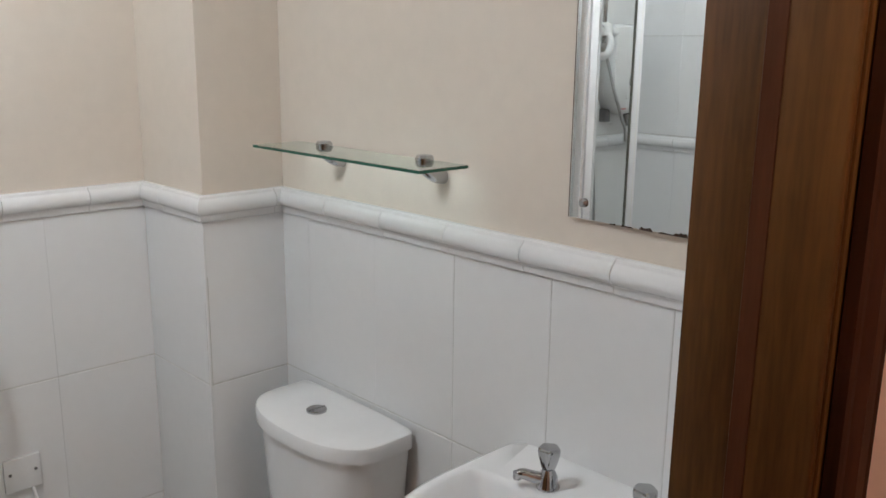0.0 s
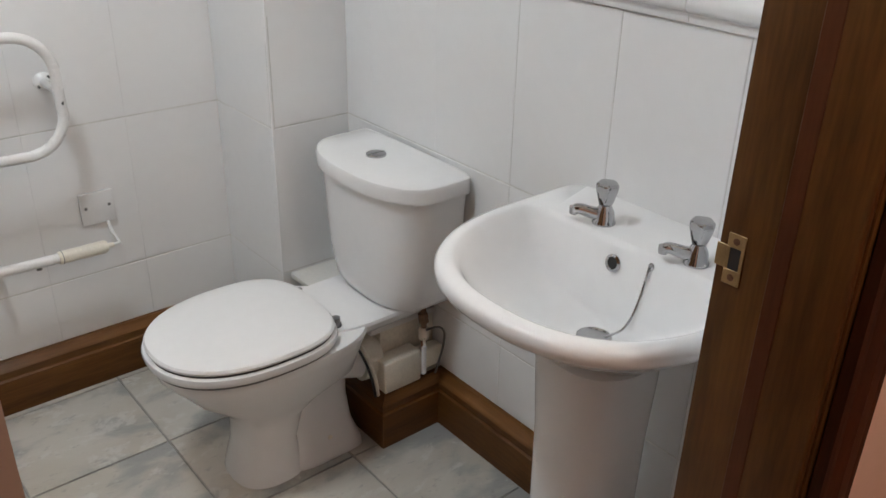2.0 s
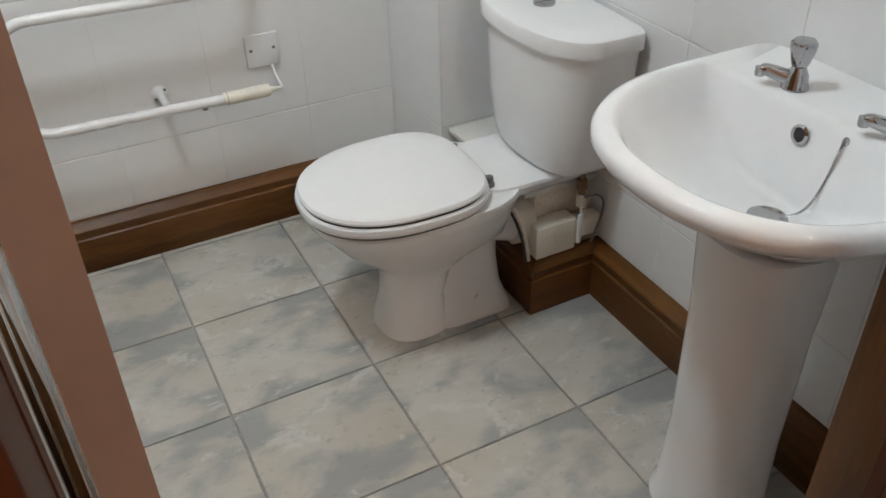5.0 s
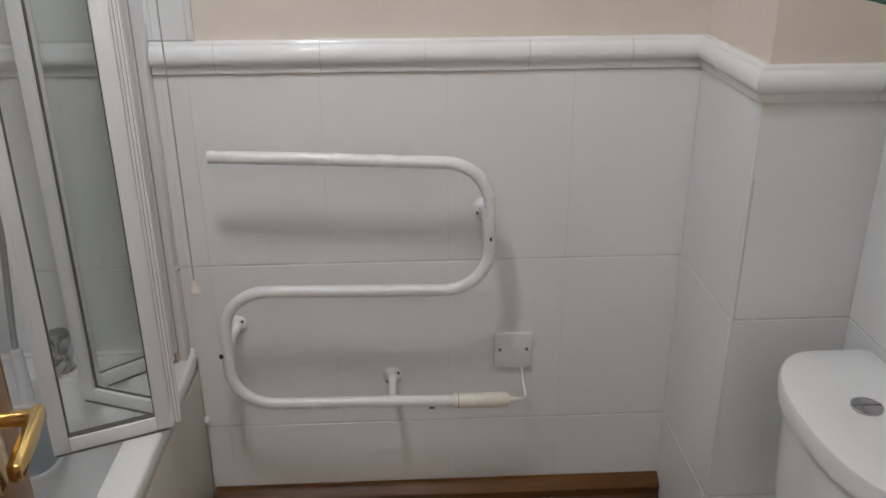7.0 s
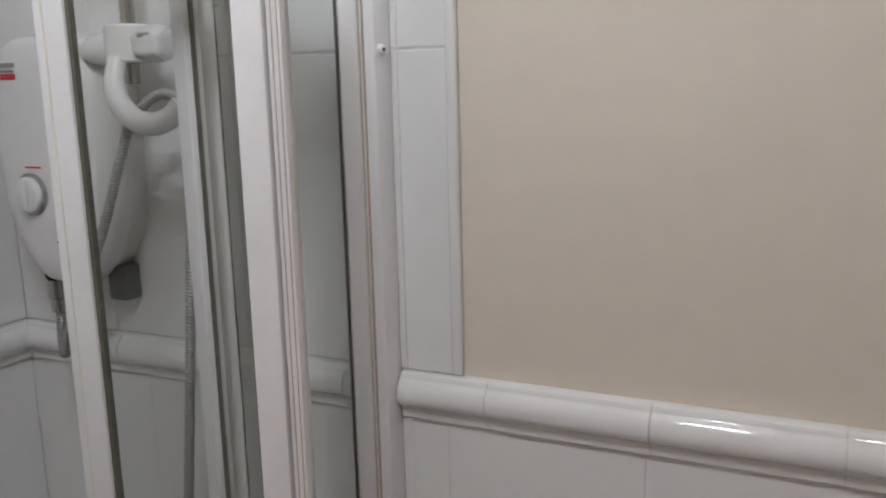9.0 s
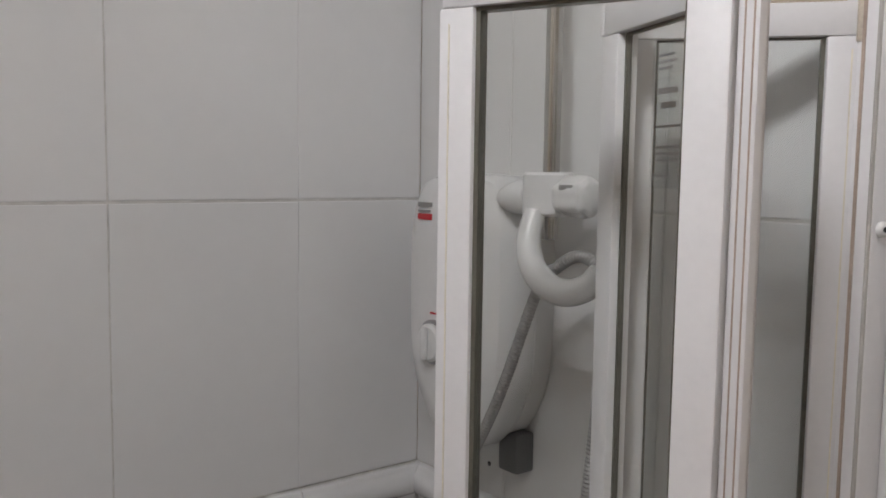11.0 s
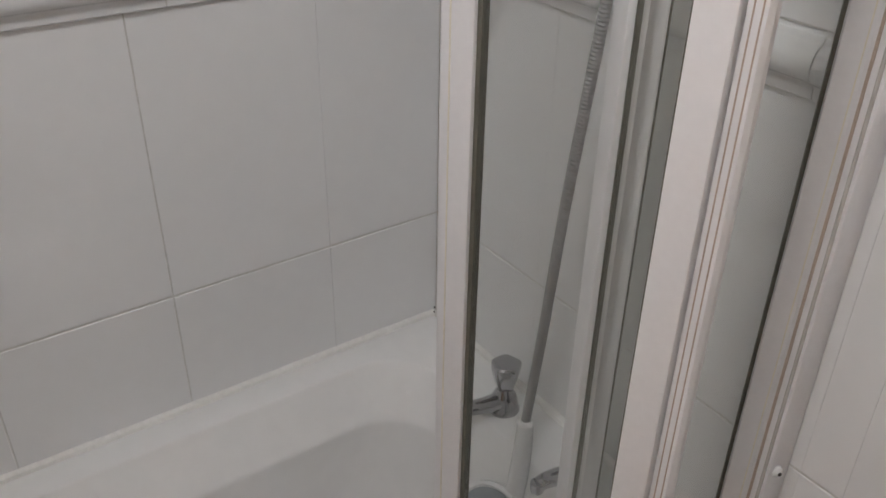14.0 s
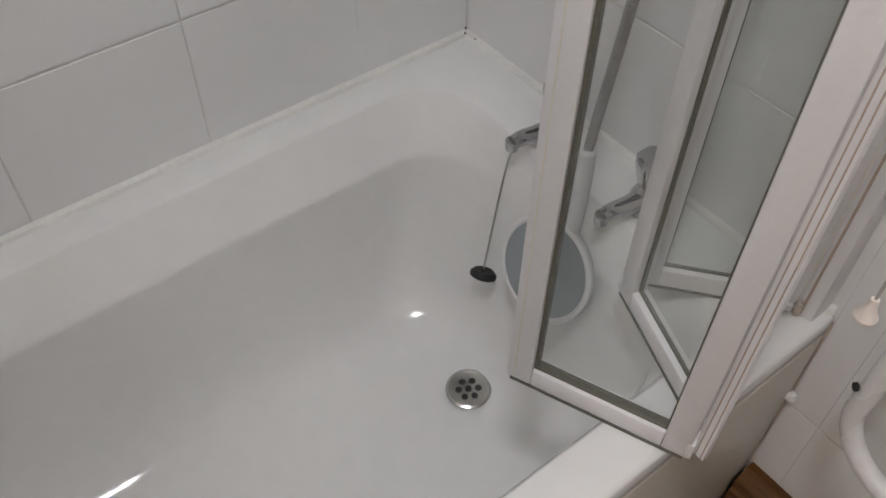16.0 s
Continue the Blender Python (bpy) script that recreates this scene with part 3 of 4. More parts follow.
# ---------------------------------------------------------------- folding bath screen
screen = thing("bath_screen", (-1.30, -0.03, RIM), "folded three-panel bath screen, white frames, clear glass", "bath screen")
ZB, ZT = 0.517, 1.783
post = part("wall_channel", boxed((-1.326, -0.040, ZB - 0.004), (-1.298, -0.0005, ZT + 0.002), 0.002), FRAME, screen, "white wall channel")
for x in (-1.3135,):
    part("groove", boxed((x - 0.0014, -0.0412, ZB), (x + 0.0014, -0.0395, ZT)), RUBBED, post, "brownish seal line")
for zz in (0.724, 1.592):
    cap = part("screw_cap", lathe([(0.007, 0), (0.007, 0.004), (0.004, 0.007), (0.0, 0.007)], (-1.2985, -0.026, zz), (1, -0.4, 0), 16), PLASTIC, post)
    part("cap_hole", lathe([(0.0025, 0), (0.0025, 0.0008)], Vector((-1.2985, -0.026, zz)) + Vector((1, -0.4, 0)).normalized() * 0.0068, (1, -0.4, 0), 8), BLACK, cap)


STILE, RAIL, HALF = 0.028, 0.028, 0.010


def screen_panel(a, b, folds=(0, 1), seal=0.0036, beads=(0, 1), thin=0.0016):
    """An upright framed pane whose room-side face runs from a to b in plan."""
    a, b = Vector((*a, 0)), Vector((*b, 0))
    ob = part("panel", bmesh.new(), FRAME, screen, "white framed glass panel")
    w = (b - a).length
    e = (b - a).normalized()
    out = Vector((e.y, -e.x, 0))

    def at(u, d, z):
        return a + e * u + out * (d - HALF) + Z * z

    def bar(bm, u0, u1, d0, d1, z0, z1, bevel=0.0015):
        s = bmesh.new()
        box(s, (u0, d0, z0), (u1, d1, z1), bevel)
        for v in s.verts:
            v.co = at(*v.co)
        me = bpy.data.meshes.new("tmp"); s.to_mesh(me); s.free()
        bm.from_mesh(me); bpy.data.meshes.remove(me)
        return bm

    T = HALF
    for u0, u1 in ((0.0, STILE), (w - STILE, w)):
        st = part("stile", bar(bmesh.new(), u0, u1, -T, T, ZB, ZT - RAIL - 0.001), FRAME, ob)
        uu = u0 + 0.0085 if u0 == 0 else u1 - 0.0085
        if (0 if u0 == 0 else 1) in beads:
            part("bead", bar(bmesh.new(), uu - 0.0006, uu + 0.0006, -T - 0.0006, T + 0.0006, ZB + 0.004, ZT - 0.04, 0), CREAM, st)
    part("top_rail", bar(bmesh.new(), 0.002, w - 0.002, -T, T, ZT - RAIL - 0.0005, ZT), FRAME, ob)
    part("top_seal", bar(bmesh.new(), 0.012, w - 0.012, -0.006, 0.006, ZT + 0.0003, ZT + 0.007, 0.003), SEAL, ob, "yellowed seal strip")
    part("bottom_rail", bar(bmesh.new(), STILE + 0.0005, w - STILE - 0.0005, -T, T, ZB, ZB + RAIL), FRAME, ob)
    part("bottom_seal", bar(bmesh.new(), 0.004, w - 0.004, -0.004, HALF + 0.0006, ZB - 0.0042, ZB - 0.0002, 0), GASKET, ob, "dark bottom seal")
    g = bmesh.new()
    lo, hi = STILE + 0.0002, w - STILE - 0.0002
    z0, z1, dg = ZB + RAIL + 0.0002, ZT - RAIL - 0.0007, 0.0055 if seal > 0.003 else 0.0024
    for u0, u1, y0, y1 in ((lo, lo + seal, z0, z1), (hi - thin, hi, z0, z1), (lo + seal, hi - thin, z0, z0 + seal * 0.9), (lo + seal, hi - thin, z1 - seal * 0.8, z1)):
        bar(g, u0, u1, -dg, dg, y0, y1, 0)
    part("gasket", g, GASKET, ob, "dark glazing gasket")
    pane = part("pane", bar(bmesh.new(), lo + seal + 0.0001, hi - thin - 0.0001, -0.002, 0.002, z0 + seal * 0.9 + 0.0001, z1 - seal * 0.8 - 0.0001, 0), PANE, ob, "clear glass")
    pane.visible_shadow = False
    for zz in (ZB + 0.002, ZT - 0.028):
        for uu in folds:
            part("hinge", bar(bmesh.new(), uu * w - 0.004, uu * w + 0.004, -T - 0.001, T + 0.001, zz, zz + 0.027, 0.002), FRAME, ob)
    return ob, bar, w


screen_panel((-1.4595, -0.3740), (-1.2680, -0.2932), (1,), 0.0036, (0,))
p_mid, bar_mid, w_mid = screen_panel((-1.4700, -0.1875), (-1.2810, -0.2605), (0, 1), 0.0030, ())
p_wall, bar_wall, w_wall = screen_panel((-1.4665, -0.1630), (-1.3155, -0.0370), (0, 1), 0.0022, (1,), 0.0036)


def hinge_strip(name, x, y, hx, hy, material, label):
    """Upright strip between two folded panels, with its half width and half depth."""
    return part(name, boxed((x - hx, y - hy, ZB + 0.004), (x + hx, y + hy, ZT - 0.002), 0.0004, 1), material, screen, label, False)


hinge_strip("hinge_strip", -1.2620, -0.2800, 0.0075, 0.0040, FRAME, "white folding hinge strip")
for x in (-1.2645, -1.2580):
    hinge_strip("hinge_seal", x, -0.2843, 0.0007, 0.0004, RUBBED, "reddish brown seal line in the fold")
for x, y in ((-1.2670, -0.2850), (-1.2565, -0.2810)):
    part("hinge_cap", boxed((x - 0.0022, y - 0.006, ZT - 0.030), (x + 0.0022, y + 0.006, ZT + 0.004), 0.001), SEAL, screen, "small cream hinge cap")
part("hinge_cap", bar_wall(bmesh.new(), w_wall - 0.006, w_wall + 0.004, HALF - 0.004, HALF + 0.003, ZT - 0.034, ZT + 0.004, 0.001), SEAL, p_wall, "small cream hinge cap")
part("foot_bracket", bar_wall(bmesh.new(), w_wall - 0.045, w_wall - 0.012, HALF + 0.0005, HALF + 0.006, ZB + 0.001, ZB + 0.012, 0.001), FRAME, p_wall, "small white foot bracket")
part("grubby_seal", bar_wall(bmesh.new(), w_wall - 0.010, w_wall - 0.002, HALF + 0.0005, HALF + 0.008, ZB - 0.004, ZB + 0.018, 0.002), SEAL, p_wall, "yellowed sealant lump")
# notice stuck on the middle pane, unreadable print as bars
notice = part("notice", bar_mid(bmesh.new(), 0.075, 0.125, 0.0022, 0.0026, 1.625, 1.738, 0), PAPER, p_mid, "clear printed notice on the glass")
notice.visible_shadow = False
for zz, a, b, h in ((1.727, .085, .108, .002), (1.722, .085, .112, .002), (1.717, .085, .106, .002), (1.698, .086, .114, .005), (1.687, .090, .112, .005), (1.672, .082, .120, .002), (1.656, .084, .118, .002), (1.651, .084, .121, .002), (1.646, .086, .116, .002), (1.634, .082, .106, .002)):
    part("print_line", bar_mid(bmesh.new(), a, b, 0.0027, 0.0029, zz, zz + h, 0), INK, notice)

# ---------------------------------------------------------------- shower
unit = thing("electric_shower", (-1.775, 0, 1.27), "white electric shower unit with a round dial", "shower")
def unit_ring(y, k):
    """Rounded case outline at a distance from the wall; k shrinks it."""
    out = []
    for i in range(56):
        th = 2 * math.pi * i / 56
        c, s = math.cos(th), math.sin(th)
        x = spow(c, 2 / 4.5) * 0.1020
        z = spow(s, 2 / 4.5) * 0.178
        if z < -0.02:
            x *= 1 - 0.46 * ((-z - 0.02) / 0.158) ** 2.2
        out.append(Vector((-1.8085 + x * k, y, 1.455 + z * k)))
    return out
part("case", loft(bmesh.new(), [unit_ring(-0.0005, 0.985), unit_ring(-0.030, 0.99), unit_ring(-0.031, 0.978), unit_ring(-0.034, 0.978), unit_ring(-0.035, 1.0), unit_ring(-0.062, 1.0), unit_ring(-0.076, 0.97), unit_ring(-0.084, 0.90), unit_ring(-0.087, 0.75)]), PLASTIC, unit)
dial = part("dial", lathe([(0.030, 0), (0.030, 0.004), (0.027, 0.006), (0.026, 0.006)], (-1.842, -0.0865, 1.410), (0, -1, 0), 32), CHROME, unit, "round dial with chrome ring")
part("dial_face", lathe([(0.0258, 0.0), (0.0255, 0.010), (0.022, 0.013), (0.0, 0.013)], (-1.842, -0.087, 1.410), (0, -1, 0), 32), PLASTIC, dial)
bm = boxed((-1.848, -0.108, 1.388), (-1.836, -0.100, 1.432), 0.004)
part("dial_grip", bm, PLASTIC, dial)
badge = part("badge", boxed((-1.880, -0.0885, 1.571), (-1.850, -0.0868, 1.579)), RED, unit, "small red badge")
for z0, z1, x0, x1 in ((1.588, 1.594, -1.880, -1.850), (1.581, 1.584, -1.880, -1.853)):
    part("print_line", boxed((x0, -0.0882, z0), (x1, -0.0868, z1)), INK, unit)
part("print_line", boxed((-1.850, -0.0882, 1.447), (-1.820, -0.0868, 1.4495)), RED, unit)
for k in range(4):
    part("indicator", lathe([(0.0022, 0), (0.0022, 0.001)], (-1.800 + 0.006 * k, -0.0868, 1.342 + 0.0125 * k), (0, -1, 0), 10), BLACK, unit)
    part("print_line", boxed((-1.793 + 0.006 * k, -0.0878, 1.3405 + 0.0125 * k), (-1.779 + 0.006 * k, -0.0868, 1.3425 + 0.0125 * k)), INK, unit)
part("print_line", boxed((-1.800, -0.0868, 1.300), (-1.770, -0.0855, 1.304)), RED, unit)
part("pipe_cover", boxed((-1.773, -0.032, 1.247), (-1.737, -0.0005, 1.300), 0.004), DARKGREY, unit, "dark grey pipe entry")
part("outlet", lathe([(0.012, 0), (0.012, 0.02), (0.015, 0.022), (0.015, 0.05), (0.011, 0.052), (0.011, 0.075)], (-1.862, -0.045, 1.225), (0, 0, 1), 18), CHROME, unit, "chrome outlet")
hole = thing("wall_plug_hole", (-1.826, -0.001, 1.232), "small dark drilled hole in the shower tiling", "hole")
part("hole", lathe([(0.0035, 0), (0.0035, 0.0006)], (-1.826, -0.0002, 1.232), (0, -1, 0), 12), BLACK, hole)
part("outlet_collar", lathe([(0.017, 0), (0.017, 0.012)], (-1.862, -0.045, 1.278), (0, 0, 1), 18), BLACK, unit)

rail = thing("shower_riser_rail", (-1.640, -0.05, 1.55), "white wall riser rail with hose clamp", "shower rail")
RX, RYY = -1.650, -0.068
part("pole", tube([(RX, RYY, 1.56), (RX, RYY, 2.10)], 0.0095, 18), STEEL, rail, "satin steel pole")
for zz in (2.10,):
    part("bracket", lathe([(0.018, 0), (0.018, 0.03), (0.014, 0.065), (0.0, 0.068)], (RX, -0.0005, zz), (0, -1, 0), 20), PLASTIC, rail)
clamp = part("clamp", lathe([(0.026, 0), (0.029, 0.003), (0.029, 0.046), (0.026, 0.049)], (RX, RYY - 0.004, 1.587), (0, 0, 1), 28), PLASTIC, rail, "white sliding clamp")
part("clamp_lever", lathe([(0.019, 0), (0.021, 0.006), (0.0205, 0.020), (0.017, 0.036), (0.010, 0.048), (0.0, 0.050)], (RX - 0.026, RYY - 0.004, 1.608), (-1, -0.10, -0.08), 20), PLASTIC, clamp)
def lobed(at, axis, profile, lobes=6, depth=0.06, n=36):
    """A grip knob: a turned profile with shallow lobes round it."""
    q = Vector((0, 0, 1)).rotation_difference(Vector(axis))
    rings = [[Vector(at) + q @ Vector((r * (1 + depth * math.cos(lobes * 2 * math.pi * i / n)) * math.cos(2 * math.pi * i / n), r * (1 + depth * math.cos(lobes * 2 * math.pi * i / n)) * math.sin(2 * math.pi * i / n), h)) for i in range(n)] for r, h in profile]
    return loft(bmesh.new(), rings)
knob = part("clamp_knob", lobed((RX + 0.026, RYY - 0.004, 1.610), (1, -0.10, 0), [(0.019, 0), (0.0215, 0.006), (0.0225, 0.030), (0.021, 0.042), (0.016, 0.046), (0.004, 0.047)]), PLASTIC, clamp)
part("knob_slot", boxed((RX + 0.040, RYY - 0.0285, 1.617), (RX + 0.060, RYY - 0.0255, 1.623), 0.001), INK, knob, "grey slot in the knob")
arc = [Vector(p) for p in ((-1.648, -0.094, 1.592), (-1.645, -0.106, 1.560), (-1.630, -0.113, 1.533), (-1.604, -0.114, 1.514), (-1.576, -0.112, 1.510), (-1.552, -0.108, 1.519), (-1.540, -0.104, 1.535))]
part("hose_ring", tube(smooth_path(arc, 6), lambda t: 0.0150 - 0.003 * abs(2 * t - 1) ** 2, 16), PLASTIC, rail, "curved white hose retainer")

hose = thing("shower_hose", (-1.6, -0.1, 0.9), "ribbed chrome shower hose looped through a retainer", "shower hose")
hp1 = smooth_path([(-1.862, -0.045, 1.226), (-1.862, -0.048, 1.195), (-1.845, -0.062, 1.168), (-1.812, -0.085, 1.178), (-1.780, -0.100, 1.225), (-1.700, -0.100, 1.362), (-1.642, -0.092, 1.505), (-1.616, -0.088, 1.532), (-1.590, -0.086, 1.546), (-1.564, -0.088, 1.542), (-1.548, -0.092, 1.520), (-1.540, -0.098, 1.44), (-1.561, -0.102, 1.20), (-1.588, -0.104, 0.95), (-1.607, -0.102, 0.76), (-1.618, -0.104, 0.64), (-1.620, -0.108, 0.585)], 26)
def even(points, pitch):
    """The same line with its points set at one distance from each other."""
    out, left = [points[0]], pitch
    for p, q in zip(points, points[1:]):
        span = (q - p).length
        while left <= span:
            out.append(p.lerp(q, left / span))
            left += pitch
        left -= span
    return out
part("hose", tube(even(hp1, 0.0023), 0.0060, 10, None, True, 0.0012), HOSE, hose)

hand = thing("shower_handset", (-1.61, -0.12, 0.5), "hand shower with grey face hanging into the bath", "shower head")
part("hose_nut", lathe([(0.011, 0), (0.012, 0.004), (0.012, 0.022), (0.009, 0.026)], (-1.6195, -0.108, 0.567), (0, 0, 1), 16), PLASTIC, hand)
part("handle", tube(smooth_path([(-1.6195, -0.108, 0.570), (-1.617, -0.112, 0.53), (-1.612, -0.122, 0.48), (-1.610, -0.134, 0.43)], 6), lambda t: 0.0125 + 0.003 * t, 16), PLASTIC, hand, "white handle")
face = part("head", lathe([(0.055, 0), (0.076, 0.006), (0.080, 0.014), (0.080, 0.020), (0.075, 0.0215), (0.072, 0.019)], (-1.613, -0.146, 0.394), (0.05, -0.94, 0.34), 48), PLASTIC, hand, "white rim")
part("spray_plate", lathe([(0.0718, 0), (0.0712, 0.0205), (0.0, 0.0215)], (-1.613, -0.146, 0.394), (0.05, -0.94, 0.34), 48), GREY, face, "grey rubber spray plate")

# ---------------------------------------------------------------- toilet
TC = -0.603
toilet = thing("toilet", (-0.35, TC, 0), "white close-coupled toilet with the lid closed", "toilet")
def cist(z, d, b):
    return ring(-0.10, TC, d, 0.092, b, z, 2.35, 16)
part("cistern", loft(bmesh.new(), [cist(0.366, 0.060, 0.140), cist(0.372, 0.076, 0.154), cist(0.388, 0.085, 0.164), cist(0.42, 0.090, 0.171), cist(0.50, 0.098, 0.183), cist(0.60, 0.101, 0.193), cist(0.664, 0.105, 0.199)]), CERAMIC, toilet)
lid = part("cistern_lid", loft(bmesh.new(), [cist(0.6645, 0.108, 0.206), cist(0.667, 0.116, 0.211), cist(0.694, 0.118, 0.212), cist(0.7015, 0.114, 0.209), cist(0.7055, 0.105, 0.201), cist(0.7075, 0.06, 0.12)]), CERAMIC, toilet)
btn = part("flush_button", lathe([(0.0, 0.0), (0.024, 0.0), (0.024, 0.005), (0.021, 0.007), (0.0, 0.007)], (-0.107, TC + 0.022, 0.7063), (0, 0, 1), 32), CHROME, lid, "chrome dual flush button")
part("button_split", boxed((-0.130, TC + 0.0205, 0.7132), (-0.084, TC + 0.0225, 0.7138)), DARKGREY, btn)
def bowl(z, cx, f, bk, b, nf=2.2, nb=2.6):
    return ring(cx, TC, f, bk, b, z, nf, nb)
part("bowl", loft(bmesh.new(), [bowl(0.0, -0.46, 0.096, 0.075, 0.094, 2.6, 2.6), bowl(0.02, -0.46, 0.093, 0.073, 0.091, 2.6, 2.6), bowl(0.09, -0.46, 0.076, 0.066, 0.080, 2.4, 2.6),
      bowl(0.16, -0.455, 0.081, 0.085, 0.082, 2.3, 2.6), bowl(0.20, -0.44, 0.122, 0.12, 0.100, 2.2, 2.8), bowl(0.25, -0.42, 0.205, 0.18, 0.132, 2.1, 3.2), bowl(0.30, -0.425, 0.238, 0.20, 0.152, 2.1, 3), bowl(0.330, -0.43, 0.258, 0.21, 0.165, 2.1, 3), bowl(0.352, -0.43, 0.264, 0.22, 0.171, 2.1, 3), bowl(0.3605, -0.43, 0.262, 0.215, 0.169, 2.1, 3)]), CERAMIC, toilet)
part("foot_flank", loft(bmesh.new(), [ring(-0.35, TC, 0.10, 0.120, 0.094, 0.0, 3, 8), ring(-0.35, TC, 0.10, 0.118, 0.090, 0.02, 3, 8), ring(-0.35, TC, 0.09, 0.105, 0.066, 0.07, 3, 6), ring(-0.35, TC, 0.09, 0.100, 0.058, 0.14, 3, 5), ring(-0.35, TC, 0.09, 0.100, 0.064, 0.20, 3, 4), ring(-0.345, TC, 0.085, 0.095, 0.086, 0.26, 4, 4), ring(-0.345, TC, 0.09, 0.11, 0.112, 0.32, 4, 4)]), CERAMIC, toilet)
part("platform", loft(bmesh.new(), [ring(-0.17, TC, 0.16, 0.155, 0.085, 0.315, 4, 5), ring(-0.17, TC, 0.17, 0.160, 0.115, 0.342, 4, 5), ring(-0.17, TC, 0.17, 0.162, 0.122, 0.358, 4, 5), ring(-0.17, TC, 0.168, 0.160, 0.119, 0.3655, 4, 5)]), CERAMIC, toilet)
part("trapway", tube(smooth_path([(-0.36, TC - 0.01, 0.20), (-0.28, TC - 0.02, 0.23), (-0.22, TC - 0.03, 0.22), (-0.205, TC - 0.034, 0.216)], 6), 0.052, 20), CERAMIC, toilet)
part("pan_connector", tube([(-0.215, TC - 0.032, 0.217), (-0.205, TC - 0.033, 0.217), (-0.195, TC - 0.034, 0.216), (-0.1685, TC - 0.036, 0.215)], lambda t: 0.060 if t < 0.75 else 0.056, 24), CREAM, toilet, "cream pan connector collar")
def seat_ring(z, g):
    return ring(-0.475, TC, 0.228 + g, 0.170 + g, 0.177 + g, z, 2.25, 3.0)
# dark grey ring draws the shadow line between seat and bowl
part("seat_base_shade", loft(bmesh.new(), [seat_ring(0.3600, -0.003), seat_ring(0.3668, -0.0015)]), DARKGREY, toilet)
part("seat", loft(bmesh.new(), [seat_ring(0.3670, -0.002), seat_ring(0.369, 0.003), seat_ring(0.378, 0.005), seat_ring(0.386, 0.003), seat_ring(0.3880, -0.001)]), SEAT, toilet)
# black layer stands in for the shadowed crack below the lid
part("lid_gap_shade", loft(bmesh.new(), [seat_ring(0.3882, -0.005), seat_ring(0.3934, -0.006)]), BLACK, toilet)
part("lid", loft(bmesh.new(), [seat_ring(0.3936, -0.004), seat_ring(0.395, -0.002), seat_ring(0.400, -0.001), seat_ring(0.406, -0.005), seat_ring(0.4095, -0.015), seat_ring(0.4115, -0.05), seat_ring(0.4125, -0.10)]), SEAT, toilet, "white closed seat lid")
for s in (-1, 1):
    hb = part("hinge", lathe([(0.013, 0), (0.013, 0.006), (0.010, 0.010), (0.010, 0.022), (0.0, 0.024)], (-0.300, TC + s * 0.083, 0.3657), (0, 0, 1), 16), DARKGREY, toilet, "dark metal seat hinge")
    part("hinge_pin", tube([(-0.300, TC + s * 0.083, 0.382), (-0.318, TC + s * 0.083, 0.384)], 0.006, 10), DARKGREY, hb)
for s in (-1,):
    part("base_screw", lathe([(0.006, 0), (0.006, 0.002), (0.0, 0.003)], (-0.325, TC - 0.0745, 0.052), (0, -1, 0.08), 12), CREAM, toilet)

cover = thing("pipe_cover_box", (-0.11, -0.69, 0.143), "cream plastic pipe cover on the boxing ledge", "pipe cover")
part("body", boxed((-0.190, -0.724, 0.1436), (-0.080, -0.674, 0.231), 0.005, 3), CREAM, cover)
part("end_cap", boxed((-0.0795, -0.716, 0.160), (-0.004, -0.680, 0.217), 0.008, 3), CREAM, cover)
valve = thing("isolating_valve", (-0.115, -0.735, 0.2), "tarnished copper pipe with a white valve lever", "valve")
part("pipe", tube([(-0.064, -0.712, 0.214), (-0.064, -0.712, 0.300), (-0.062, -0.706, 0.335), (-0.062, -0.700, 0.382)], 0.0075, 12), COPPER, valve)
part("compression_nut", lathe([(0.014, 0), (0.014, 0.022), (0.010, 0.026)], (-0.0635, -0.711, 0.300), (0, 0.15, 1), 6), COPPER, valve, "", False)
part("backnut", lathe([(0.021, 0), (0.021, 0.014), (0.015, 0.016)], (-0.062, -0.700, 0.352), (0, 0, 1), 12), BLACK, valve)
part("valve_body", lathe([(0.010, 0), (0.0125, 0.003), (0.0125, 0.030), (0.010, 0.034)], (-0.064, -0.712, 0.252), (0, 0, 1), 16), CREAM, valve)
part("lever_pin", tube([(-0.066, -0.714, 0.262), (-0.084, -0.744, 0.252)], 0.004, 8), CREAM, valve)
part("lever", boxed((-0.096, -0.751, 0.176), (-0.083, -0.742, 0.258), 0.004, 3), PLASTIC, valve, "white plastic lever")
wire = thing("earth_cable", (-0.04, -0.74, 0.14), "thin cable curled round the valve", "cable")
part("cable", tube(smooth_path([(-0.066, -0.724, 0.284), (-0.036, -0.732, 0.286), (-0.012, -0.728, 0.262), (-0.010, -0.726, 0.226), (-0.020, -0.726, 0.190), (-0.034, -0.724, 0.145)], 8), 0.003, 8), DARKGREY, wire)
wire2 = thing("waste_cable", (-0.2, -0.72, 0.143), "cream cable beside the pan connector", "cable")
part("cable", tube(smooth_path([(-0.238, -0.690, 0.290), (-0.224, -0.704, 0.250), (-0.212, -0.710, 0.200), (-0.207, -0.716, 0.146)], 8), 0.005, 8), CREAM, wire2)
part("dark_core", tube(smooth_path([(-0.246, -0.690, 0.286), (-0.233, -0.704, 0.246), (-0.221, -0.711, 0.196), (-0.215, -0.717, 0.146)], 8), 0.0035, 8), BLACK, wire2, "black second core")

